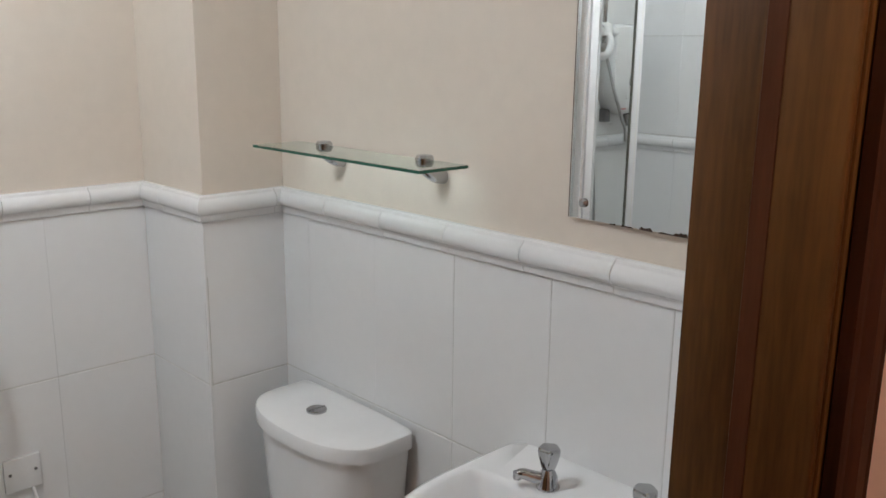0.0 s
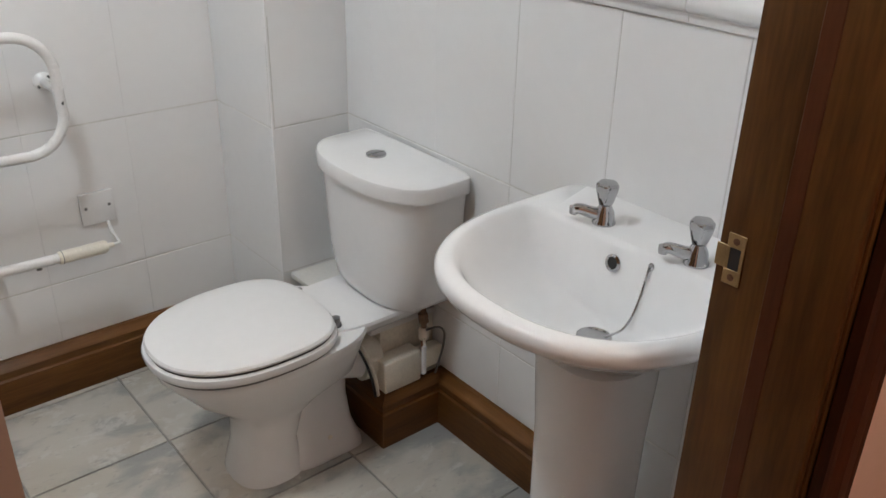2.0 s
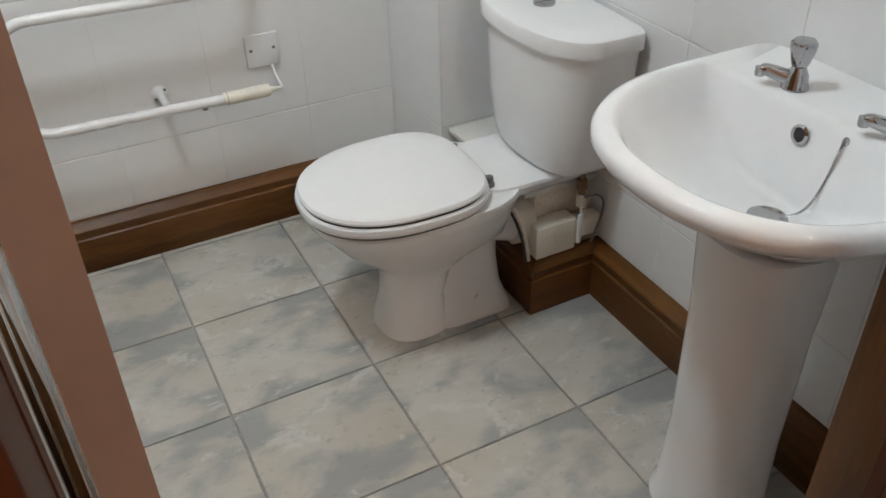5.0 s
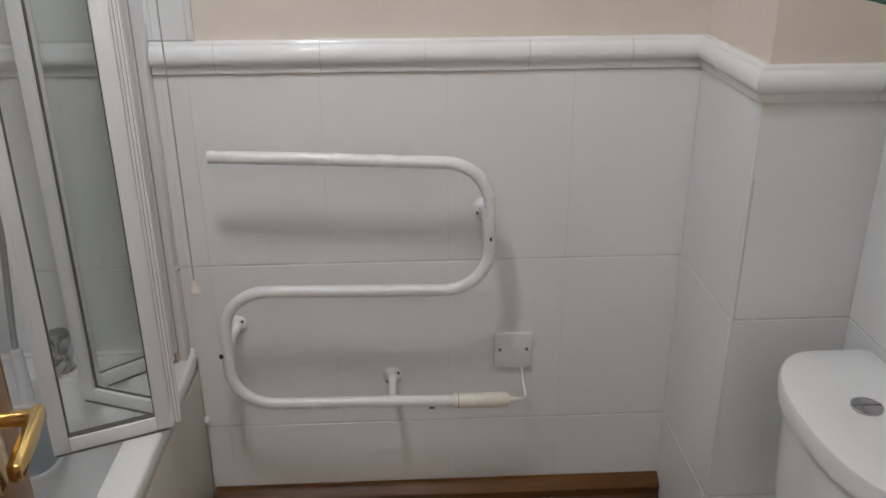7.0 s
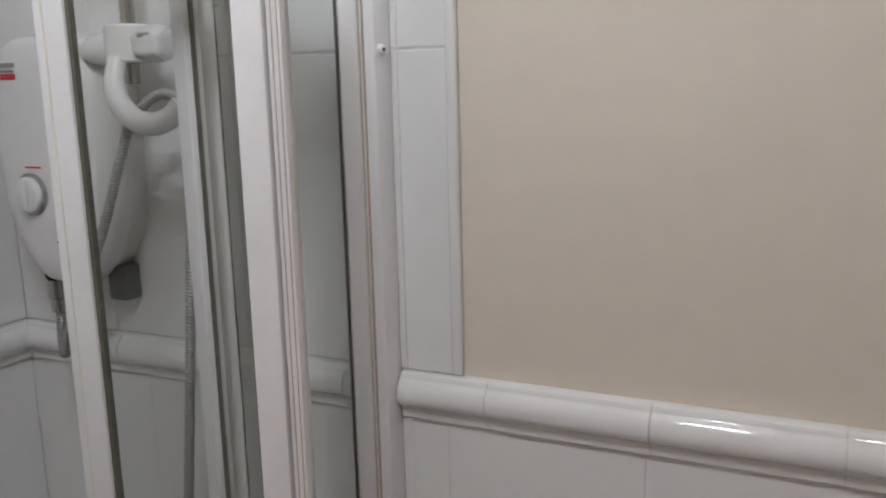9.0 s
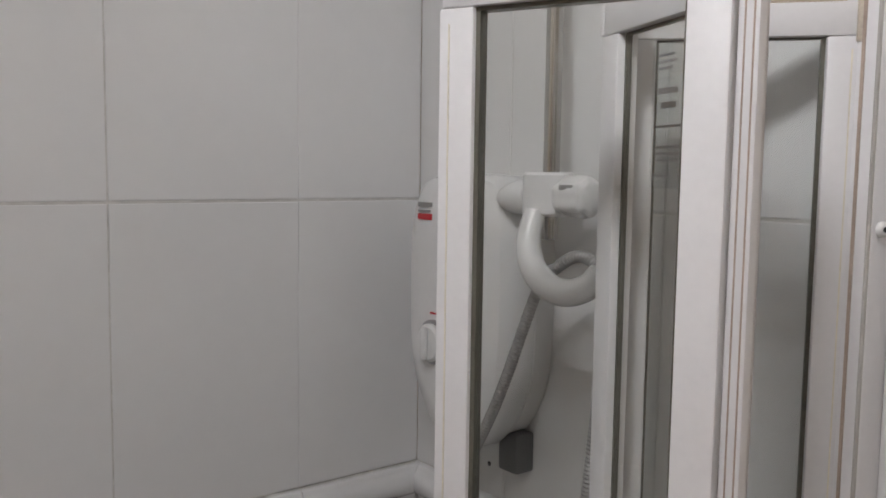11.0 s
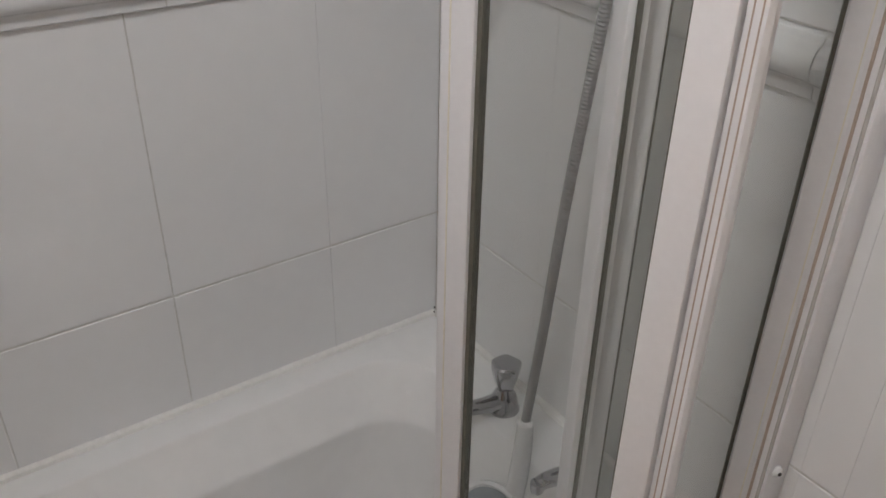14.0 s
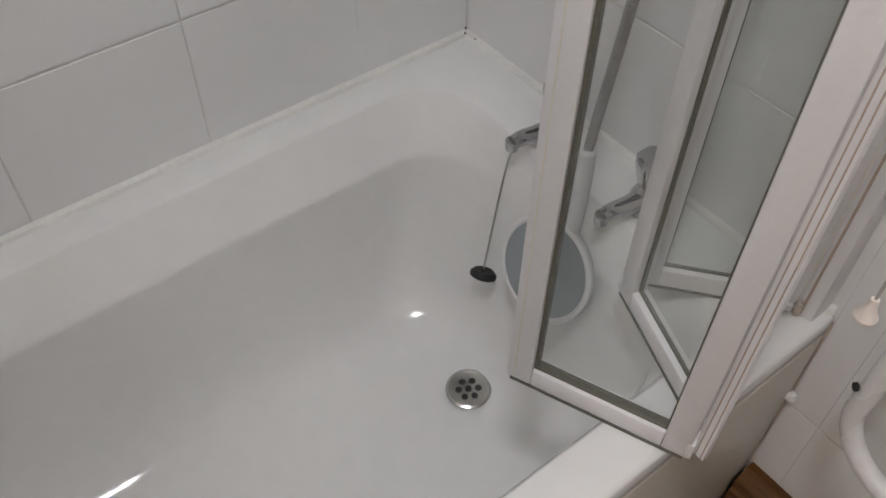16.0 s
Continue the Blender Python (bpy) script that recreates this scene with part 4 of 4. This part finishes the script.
# ---------------------------------------------------------------- basin
BC, BZ = -1.357, 0.790
basin = thing("pedestal_basin", (-0.2, BC, 0), "white ceramic pedestal basin", "basin")
def bas(z, cx, f, bk, b, nf=2.3, nb=12):
    return ring(cx, BC, f, bk, b, z, nf, nb, 96)
rings = [bas(0.575, -0.17, 0.066, 0.07, 0.080, 2.3, 3), bas(0.620, -0.17, 0.100, 0.10, 0.104, 2.3, 5), bas(0.655, -0.17, 0.147, 0.135, 0.140, 2.3, 8), bas(0.685, -0.17, 0.202, 0.155, 0.182, 2.3, 10),
         bas(0.715, -0.17, 0.246, 0.167, 0.214, 2.35), bas(0.738, -0.17, 0.275, 0.168, 0.237, 2.4), bas(0.747, -0.17, 0.287, 0.168, 0.247, 2.4), bas(0.754, -0.17, 0.298, 0.168, 0.256, 2.4), bas(0.763, -0.17, 0.303, 0.168, 0.261, 2.4), bas(0.776, -0.17, 0.303, 0.1685, 0.261, 2.4), bas(0.784, -0.17, 0.297, 0.1690, 0.256, 2.4),
         bas(0.7875, -0.17, 0.287, 0.1692, 0.248, 2.4), bas(0.7868, -0.19, 0.257, 0.058, 0.236, 2.35, 6.0), bas(0.784, -0.19, 0.251, 0.052, 0.231, 2.35, 6.0), bas(0.774, -0.192, 0.242, 0.048, 0.222, 2.3, 5.5), bas(0.745, -0.196, 0.223, 0.044, 0.204, 2.3, 5.0),
         bas(0.710, -0.203, 0.190, 0.042, 0.175, 2.2, 4.2), bas(0.680, -0.208, 0.148, 0.044, 0.140, 2.1, 3.2), bas(0.657, -0.210, 0.096, 0.045, 0.096, 2, 2.6), bas(0.642, -0.210, 0.052, 0.041, 0.050, 2, 2.2), bas(0.636, -0.210, 0.034, 0.033, 0.033, 2, 2)]
part("bowl", loft(bmesh.new(), rings, True, True, True), CERAMIC, basin, "", True, 60)
def ped(z, f, b, bk=0.08):
    return ring(-0.185, BC, f, bk * 0.75, b * 0.93, z, 2.6, 3.2)
part("pedestal", loft(bmesh.new(), [ped(0.0, 0.118, 0.108), ped(0.012, 0.118, 0.108), ped(0.03, 0.108, 0.100), ped(0.20, 0.100, 0.094), ped(0.45, 0.103, 0.099), ped(0.58, 0.111, 0.107), ped(0.618, 0.113, 0.109)]), CERAMIC, basin)
ovf = part("overflow", lathe([(0.0135, 0), (0.0155, 0.002), (0.0155, 0.004), (0.011, 0.006), (0.0095, 0.004)], (-0.1515, BC + 0.025, 0.750), (-0.98, 0, 0.2), 24), CHROME, basin, "chrome overflow ring")
part("overflow_hole", lathe([(0.0095, 0), (0.0095, 0.0045)], (-0.1515, BC + 0.025, 0.750), (-0.98, 0, 0.2), 20), BLACK, ovf)
part("waste", lathe([(0.030, 0), (0.030, 0.003), (0.026, 0.0045), (0.020, 0.002), (0.0, 0.001)], (-0.211, BC + 0.002, 0.637), (0, 0, 1), 28), CHROME, basin, "steel basin waste")
stay = part("chain_stay", lathe([(0.007, 0), (0.007, 0.004), (0.003, 0.008)], (-0.141, BC - 0.045, 0.768), (-0.95, 0, 0.3), 14), CHROME, basin)
part("chain", tube(smooth_path([(-0.150, BC - 0.045, 0.771), (-0.155, BC - 0.045, 0.750), (-0.160, BC - 0.042, 0.715), (-0.168, BC - 0.037, 0.680), (-0.182, BC - 0.030, 0.656), (-0.205, BC - 0.016, 0.645)], 24), 0.0016, 6, None, True, 0.0009), CHROME, stay)
for ty in (-1.266, -1.458):
    pillar_tap((-0.108, ty, 0.788), (-0.66, 0.75, 0), 0.80, "chrome basin tap with a lobed head", "basin taps", 0.066)

# ---------------------------------------------------------------- shelf and mirror
shelf = thing("glass_shelf", (-0.08, -0.70, 1.305), "green-edged clear glass shelf on chrome brackets", "shelf")
pane = part("glass", boxed((-0.152, -0.978, 1.306), (-0.026, -0.424, 1.3122), 0.0008, 1), SHELF_GLASS, shelf, "clear glass with a green edge")
pane.visible_shadow = False
edge = bmesh.new()
for lo, hi in (((-0.1528, -0.9788, 1.3062), (-0.1522, -0.4232, 1.3120)), ((-0.1520, -0.9788, 1.3062), (-0.0262, -0.9782, 1.3120)), ((-0.1520, -0.4238, 1.3062), (-0.0262, -0.4232, 1.3120))):
    box(edge, lo, hi)
part("polished_edge", edge, GREEN_EDGE, shelf, "dark green polished glass edge", False)
for y in (-0.545, -0.876):
    br = part("bracket", tube(smooth_path([(0.007, y, 1.276), (-0.012, y, 1.278), (-0.030, y, 1.286), (-0.052, y, 1.3005)], 5), lambda t: 0.015 - 0.004 * t, 16), CHROME, shelf, "chrome shelf bracket")
    part("clamp_top", lathe([(0.019, 0), (0.019, 0.006), (0.015, 0.011), (0.0, 0.012)], (-0.045, y, 1.3125), (0, 0, 1), 20), CHROME, br)
    part("clamp_bottom", lathe([(0.017, 0), (0.017, 0.005)], (-0.045, y, 1.3007), (0, 0, 1), 20), CHROME, br)

mirror = thing("wall_mirror", (0, -1.41, 1.24), "frameless wall mirror with blackened bottom edge", "mirror")
part("glass", boxed((-0.0035, -1.612, 1.243), (0.0035, -1.204, 1.76), 0.0012, 1), MIRROR, mirror)
bm = bmesh.new()
random.seed(4)
y = -1.29
while y > -1.60:
    w, h = random.uniform(0.008, 0.03), random.uniform(0.002, 0.007)
    k = [Vector((-0.0039, y - w * i / 6, 1.2432 + (h * (0.4 + 0.6 * random.random()) if 0 < i < 6 else 0))) for i in range(7)]
    base = [Vector((-0.0039, p.y, 1.2430)) for p in k]
    vs, bs = [bm.verts.new(p) for p in k], [bm.verts.new(p - Z * 0.0004) for p in base]
    for i in range(6):
        bm.faces.new((vs[i], vs[i + 1], bs[i + 1], bs[i]))
    y -= w + random.uniform(-0.002, 0.012)
part("dark_rim", boxed((-0.0042, -1.2046, 1.2435), (-0.0036, -1.2032, 1.7595)), RUST, mirror, "dark worn side edge", False)
part("blackened_edge", bm, RUST, mirror, "blackened chipped edge", False)
for y, zz in ((-1.235, 1.272), (-1.586, 1.272), (-1.235, 1.735), (-1.586, 1.735)):
    part("screw", lathe([(0.008, 0), (0.008, 0.003), (0.004, 0.006), (0.0, 0.006)], (-0.0037, y, zz), (-1, 0, 0), 16), CHROME, mirror)

# ---------------------------------------------------------------- towel rail
towel = thing("heated_towel_rail", (-0.92, -0.10, 0.43), "white S-shaped tubular heated towel rail on the wall", "towel rail")
RY = -0.104
def bend(cx, cz, r, a0, a1, n=12):
    return [Vector((cx + r * math.cos(radians(a0 + (a1 - a0) * i / n)), RY, cz + r * math.sin(radians(a0 + (a1 - a0) * i / n)))) for i in range(n + 1)]
pts = [Vector((-1.184, RY, 0.989)), Vector((-1.0, RY, 0.982)), Vector((-0.76, RY, 0.970))]
pts += bend(-0.742, 0.879, 0.090, 85, 0, 10) + [Vector((-0.652, RY, 0.80))] + bend(-0.740, 0.788, 0.090, 0, -88, 10)
pts += [Vector((-0.9, RY, 0.700)), Vector((-1.09, RY, 0.704))]
pts += bend(-1.103, 0.614, 0.090, 92, 180, 10) + [Vector((-1.193, RY, 0.56))] + bend(-1.105, 0.528, 0.090, 184, 268, 10)
pts += [Vector((-0.95, RY, 0.436)), Vector((-0.722, RY, 0.431))]
part("tube", tube(pts, 0.0122, 18), WHITE_METAL, towel)
part("end_plug", lathe([(0.0128, 0), (0.0128, 0.004)], (-1.188, RY, 0.989), (1, 0, 0), 18), PLASTIC, towel)
part("element_cover", lathe([(0.015, 0), (0.016, 0.003), (0.016, 0.060), (0.0168, 0.062), (0.0168, 0.110), (0.014, 0.118), (0.007, 0.120), (0.006, 0.135), (0.0, 0.136)], (-0.722, RY, 0.431), (1, 0, -0.01), 20), CREAM, towel, "cream heating element cover")
part("cover_seam", lathe([(0.01645, 0), (0.01645, 0.0015)], (-0.714, RY, 0.431), (1, 0, -0.01), 20), DARKGREY, towel)
for x, zz in ((-0.655, 0.838), (-1.190, 0.577), (-0.855, 0.436)):
    mt = part("wall_mount", lathe([(0.022, 0), (0.022, 0.003), (0.019, 0.007), (0.010, 0.012), (0.009, 0.08), (0.012, 0.095), (0.0, 0.098)], (x, -0.0005, zz), (0, -1, 0), 20), PLASTIC, towel, "round white wall mount")
    for s in (-1, 1):
        part("mount_screw", lathe([(0.0042, 0), (0.0042, 0.0035), (0.0, 0.0042)], (x + s * 0.012, -0.0065, zz + s * 0.010), (0, -1, 0), 10), DARKGREY, mt)
for x, zz in ((-1.2045, 0.562), (-0.650, 0.812)):
    part("grub_screw", lathe([(0.005, 0), (0.005, 0.004), (0.0, 0.004)], (x, RY - 0.008, zz), (-0.6 if x < -1 else 0.6, -0.8, 0), 10), BLACK, towel)
part("bleed_nub", boxed((-0.776, RY - 0.004, 0.4135), (-0.764, RY + 0.004, 0.422), 0.001), DARKGREY, towel)
outlet = thing("blanking_plate", (-0.583, -0.005, 0.45), "white square electrical outlet plate with two screws", "outlet plate")
part("plate", boxed((-0.6265, -0.011, 0.4535), (-0.5405, -0.0005, 0.5395), 0.0025), PLASTIC, outlet)
for x in (-0.6135, -0.5535):
    part("screw", lathe([(0.004, 0), (0.004, 0.0012), (0.0, 0.0015)], (x, -0.011, 0.500), (0, -1, 0), 12), DARKGREY, outlet)
flex = thing("heater_flex", (-0.58, -0.05, 0.42), "white flex from the towel rail to the outlet plate", "cable")
part("flex", tube(smooth_path([(-0.590, RY, 0.430), (-0.572, RY + 0.01, 0.426), (-0.560, RY + 0.04, 0.412), (-0.562, RY + 0.075, 0.430), (-0.564, -0.012, 0.455)], 8), 0.0036, 10), PLASTIC, flex)

# pull cord
cordset = thing("pull_cord", (-1.213, -0.218, 0.76), "thin grey pull cord with a pale pink bell knob", "pull cord")
part("ceiling_switch", lathe([(0.03, 0), (0.042, 0.02), (0.042, 0.0485)], (-1.213, -0.218, CEILING - 0.049), (0, 0, 1), 24), PLASTIC, cordset)
part("cord", tube([(-1.213, -0.218, CEILING - 0.05), (-1.2135, -0.218, 1.6), (-1.213, -0.218, 0.785)], 0.0015, 8), CORD, cordset)
part("knob", lathe([(0.0, 0), (0.0100, 0.0), (0.0105, 0.003), (0.0078, 0.008), (0.005, 0.014), (0.0036, 0.024), (0.0, 0.025)], (-1.213, -0.218, 0.762), (0, 0, 1), 20), KNOB, cordset)

# ---------------------------------------------------------------- ceiling light and added, unseen hall light
lamp = thing("ceiling_light", LAMP, "white ceiling light with three short bare tubes", "ceiling light")
part("tray", boxed((LAMP[0] - 0.135, LAMP[1] - 0.15, LAMP[2] + 0.012), (LAMP[0] + 0.135, LAMP[1] + 0.15, CEILING - 0.0005), 0.005), PLASTIC, lamp)
for k in (-1, 0, 1):
    y = LAMP[1] + 0.09 * k
    part("tube", tube([(LAMP[0] - 0.10, y, LAMP[2] - 0.008), (LAMP[0] + 0.10, y, LAMP[2] - 0.008)], 0.012, 14), TUBE, lamp, "glowing tube")
    for s in (-1, 1):
        part("tube_holder", boxed((LAMP[0] + s * 0.115 - 0.0145, y - 0.012, LAMP[2] - 0.024), (LAMP[0] + s * 0.115 + 0.0145, y + 0.012, LAMP[2] + 0.0118), 0.002), PLASTIC, lamp)
# lamp added out of view so the hall-facing surfaces are lit
unseen_hall_lamp = thing("unseen_hall_light", (-0.6, -2.75, CEILING), "unseen round hall light added to light the hall side", "ceiling light")
part("globe", lathe([(0.0, -0.11), (0.06, -0.10), (0.10, -0.06), (0.11, -0.02), (0.10, -0.0005)], (-0.6, -2.75, CEILING), (0, 0, 1), 28), HALL_GLOW, unseen_hall_lamp)

# ---------------------------------------------------------------- tiles
MESHES = {}
def tile_mesh(w, h, material, thick, bevel, side):
    key = (round(w, 4), round(h, 4), material.name, side)
    if key not in MESHES:
        bm = bmesh.new()
        a, b, e, f = w / 2, h / 2, bevel, side
        lower = [bm.verts.new((x, y, -thick)) for x, y in ((-a, -b), (a, -b), (a, b), (-a, b))]
        mid = [bm.verts.new((x, y, -e)) for x, y in ((-a, -b), (a, -b), (a, b), (-a, b))]
        up = [bm.verts.new((x, y, -e * 0.25)) for x, y in ((-a + f * .35, -b + e * .35), (a - f * .35, -b + e * .35), (a - f * .35, b - e * .35), (-a + f * .35, b - e * .35))]
        top = [bm.verts.new((x, y, 0)) for x, y in ((-a + f, -b + e), (a - f, -b + e), (a - f, b - e), (-a + f, b - e))]
        for p, q in ((lower, mid), (mid, up), (up, top)):
            for i in range(4):
                j = (i + 1) % 4
                bm.faces.new((p[i], p[j], q[j], q[i]))
        bm.faces.new(top)
        bm.faces.new(lower[::-1])
        MESHES[key] = link("tile", bm, material, True, 8)
    return MESHES[key]


def lay(parent, centre, u, v, w, h, material=TILE, thick=S - 0.0005, bevel=0.0017, tilt=0.0004, side=0.0014):
    """One tile with its face at centre, u along its width and v up it, set a hair out of true."""
    n = Vector(u).cross(Vector(v))
    m = Matrix((Vector(u), Vector(v), n)).transposed().to_4x4()
    ob = new("tile", tile_mesh(w, h, material, thick, bevel, side))
    ob.parent = parent
    ob.matrix_basis = Matrix.Translation(Vector(centre)) @ m @ Euler((random.uniform(-tilt, tilt), random.uniform(-tilt, tilt), 0)).to_matrix().to_4x4()
    return ob


def cells(lo, hi, joint, pitch):
    """Cut lo..hi at joint + k * pitch."""
    k0 = math.floor((lo - joint) / pitch) + 1
    cuts = [lo] + [joint + k * pitch for k in range(k0, k0 + 40) if lo + 0.004 < joint + k * pitch < hi - 0.004] + [hi]
    return list(zip(cuts, cuts[1:]))


random.seed(7)
def field(parent, origin, u, lo, hi, joint, zspans, tight=99.0, close=()):
    """Tiles over lo..hi along u from origin, at given heights, with the grout behind; joints before tight are butted close."""
    o, u = Vector(origin), Vector(u)
    n = u.cross(Z)
    for z0, z1 in zspans:
        for a, b in cells(lo, hi, joint, TW):
            ga, gb = (0.0 if v < tight or v in close else UGAP / 2 for v in (a, b))
            a1, b1 = a + (0 if a == lo else ga), b - (0 if b == hi else gb)
            lay(parent, o + u * (a1 + b1) / 2 + Z * (z0 + z1) / 2, u, Z, b1 - a1, z1 - z0 - GAP, side=0.0003 if (a + b) / 2 < tight else 0.0009)
    z0, z1 = zspans[0][0], zspans[-1][1]
    bm = bmesh.new()
    pts = [(o + u * (lo if i in (0, 3) else hi) + Z * (z0 if i < 2 else z1)) for i in range(4)]
    q = [p - n * 0.0011 for p in pts] + [p - n * 0.0075 for p in pts]
    vs = [bm.verts.new(p) for p in q]
    for f in ((0, 1, 2, 3), (4, 7, 6, 5), (0, 4, 5, 1), (1, 5, 6, 2), (2, 6, 7, 3), (3, 7, 4, 0)):
        bm.faces.new([vs[i] for i in f])
    g = part("grout", bm, GROUT, None, "", False)
    g.parent = parent


LOW = [(0.0, ROWS[0]), (ROWS[0], ROWS[1]), (ROWS[1], DADO0)]
HIGH = [(DADO1, DADO1 + TH), (DADO1 + TH, DADO1 + 2 * TH), (DADO1 + 2 * TH, CEILING)]
BATHLOW = [(RIM - 0.02, ROWS[1]), (ROWS[1], DADO0)]
field(wall_north, (0, YA, 0), X, -1.2845, BX, -0.476, LOW)
field(wall_north, (0, YA, 0), X, XC, -1.2845, -0.476, BATHLOW)
field(wall_north, (0, YA, 0), X, XC, -1.2255, -1.2905, HIGH, -5.0)
field(boxing, (0, BY, 0), X, BX, XB, BX, LOW)
field(boxing, (BX, 0, 0), -Y, 0.0, -BY, 0.0275, LOW)
field(wall_east, (XB, 0, 0), -Y, -BY, -YD, 0.918, LOW, 0.90)
field(wall_west, (XC, 0, 0), Y, YD, 0.0, -0.2045, BATHLOW, -5.0, (-0.2045,))
field(wall_west, (XC, 0, 0), Y, YD, 0.0, -0.2045, HIGH, -5.0, (-0.2045,))
field(wall_south, (0, YD, 0), -X, -XB + 0.0, -(DOOR_R + 0.031), 0.2, LOW)
field(wall_south, (0, YD, 0), -X, -(DOOR_L - 0.031), -XC, 1.4, LOW)
bead = tube([(BX + 0.0018, BY + 0.0018, 0.002), (BX + 0.0018, BY + 0.0018, DADO0 - 0.001)], 0.0032, 12)
tagged(part("tile_corner_trim", bead, TILE, None), "white rounded corner strip of the pipe boxing", "tile trim", "", "structure")
edge = boxed((-1.2253, -0.004, DADO1 + 0.001), (-1.2115, S - 0.0005, CEILING - 0.002), 0.003, 3)
tagged(part("tile_edge_trim", edge, TILE, None), "white rounded edge strip of the shower tiling", "tile trim", "", "structure")

TRIM = [(-0.0075, 0.0), (0.005, 0.0), (0.0065, 0.0015), (0.0072, 0.008), (0.0085, 0.0145), (0.0105, 0.0170), (0.0125, 0.0178), (0.0165, 0.0205), (0.0195, 0.0255), (0.0210, 0.031), (0.0207, 0.037), (0.0192, 0.0430), (0.0166, 0.0480), (0.0132, 0.0518), (0.0104, 0.0538), (0.0094, 0.0556), (0.0088, 0.0580), (0.0070, 0.0606), (0.0035, 0.0622), (-0.0075, 0.0625)]
def dado(parent, origin, u, lo, hi, joint, m0=0.0, m1=0.0, pitch=0.2018):
    o, u = Vector(origin), Vector(u)
    n = u.cross(Z)
    spans = cells(lo, hi, joint, pitch)
    for i, (a, b) in enumerate(spans):
        first, last = i == 0, i == len(spans) - 1
        ga, gb = (0.0 if first else 0.0010), (0.0 if last else 0.0010)
        jog = Vector((0, 0, random.uniform(-0.0008, 0.0008))) + n * random.uniform(-0.0008, 0.0008)
        bm = extrude_profile(TRIM, o + u * (a + ga) + Z * DADO0 + jog, u * (b - a - ga - gb), n, Z, m0 if first else 0.0, m1 if last else 0.0)
        ob = part("dado_tile", bm, TILE, None, "", True, 30)
        ob.parent = parent
    bm = extrude_profile([(p * 0.90 - 0.0006, q * 0.985 + 0.0005) for p, q in TRIM], o + u * (lo + 0.002) + Z * DADO0, u * (hi - lo - 0.004), n, Z)
    g = part("dado_grout", bm, GROUT, None, "", True, 30)
    g.parent = parent


dado(wall_north, (0, YA, 0), X, -1.2965, BX, -0.974, 0, -1)
dado(wall_north, (0, YA, 0), X, XC, -1.345, -1.58, -1, 0)
dado(boxing, (BX, 0, 0), -Y, 0.0, -BY, 0.12, -1, 1)
dado(boxing, (0, BY, 0), X, BX, XB, -0.030, 1, -1)
dado(wall_east, (XB, 0, 0), -Y, -BY, -YD, 0.905, -1, -1)
dado(wall_west, (XC, 0, 0), Y, YD, 0.0, -0.204, -1, -1)
dado(wall_south, (0, YD, 0), -X, 0.0, -(DOOR_R + 0.031), 0.2, -1, 0)

random.seed(11)
FP = 0.3325
for a, b in cells(-1.285, -0.004, -0.286, FP):
    for c, d in cells(YD - 0.12, -0.004, -0.719, FP):
        lay(floor, ((a + b) / 2, (c + d) / 2, 0), X, Y, b - a - 0.005, d - c - 0.005, FLOOR_TILE, 0.004, 0.0022, 0.0006, 0.0022)
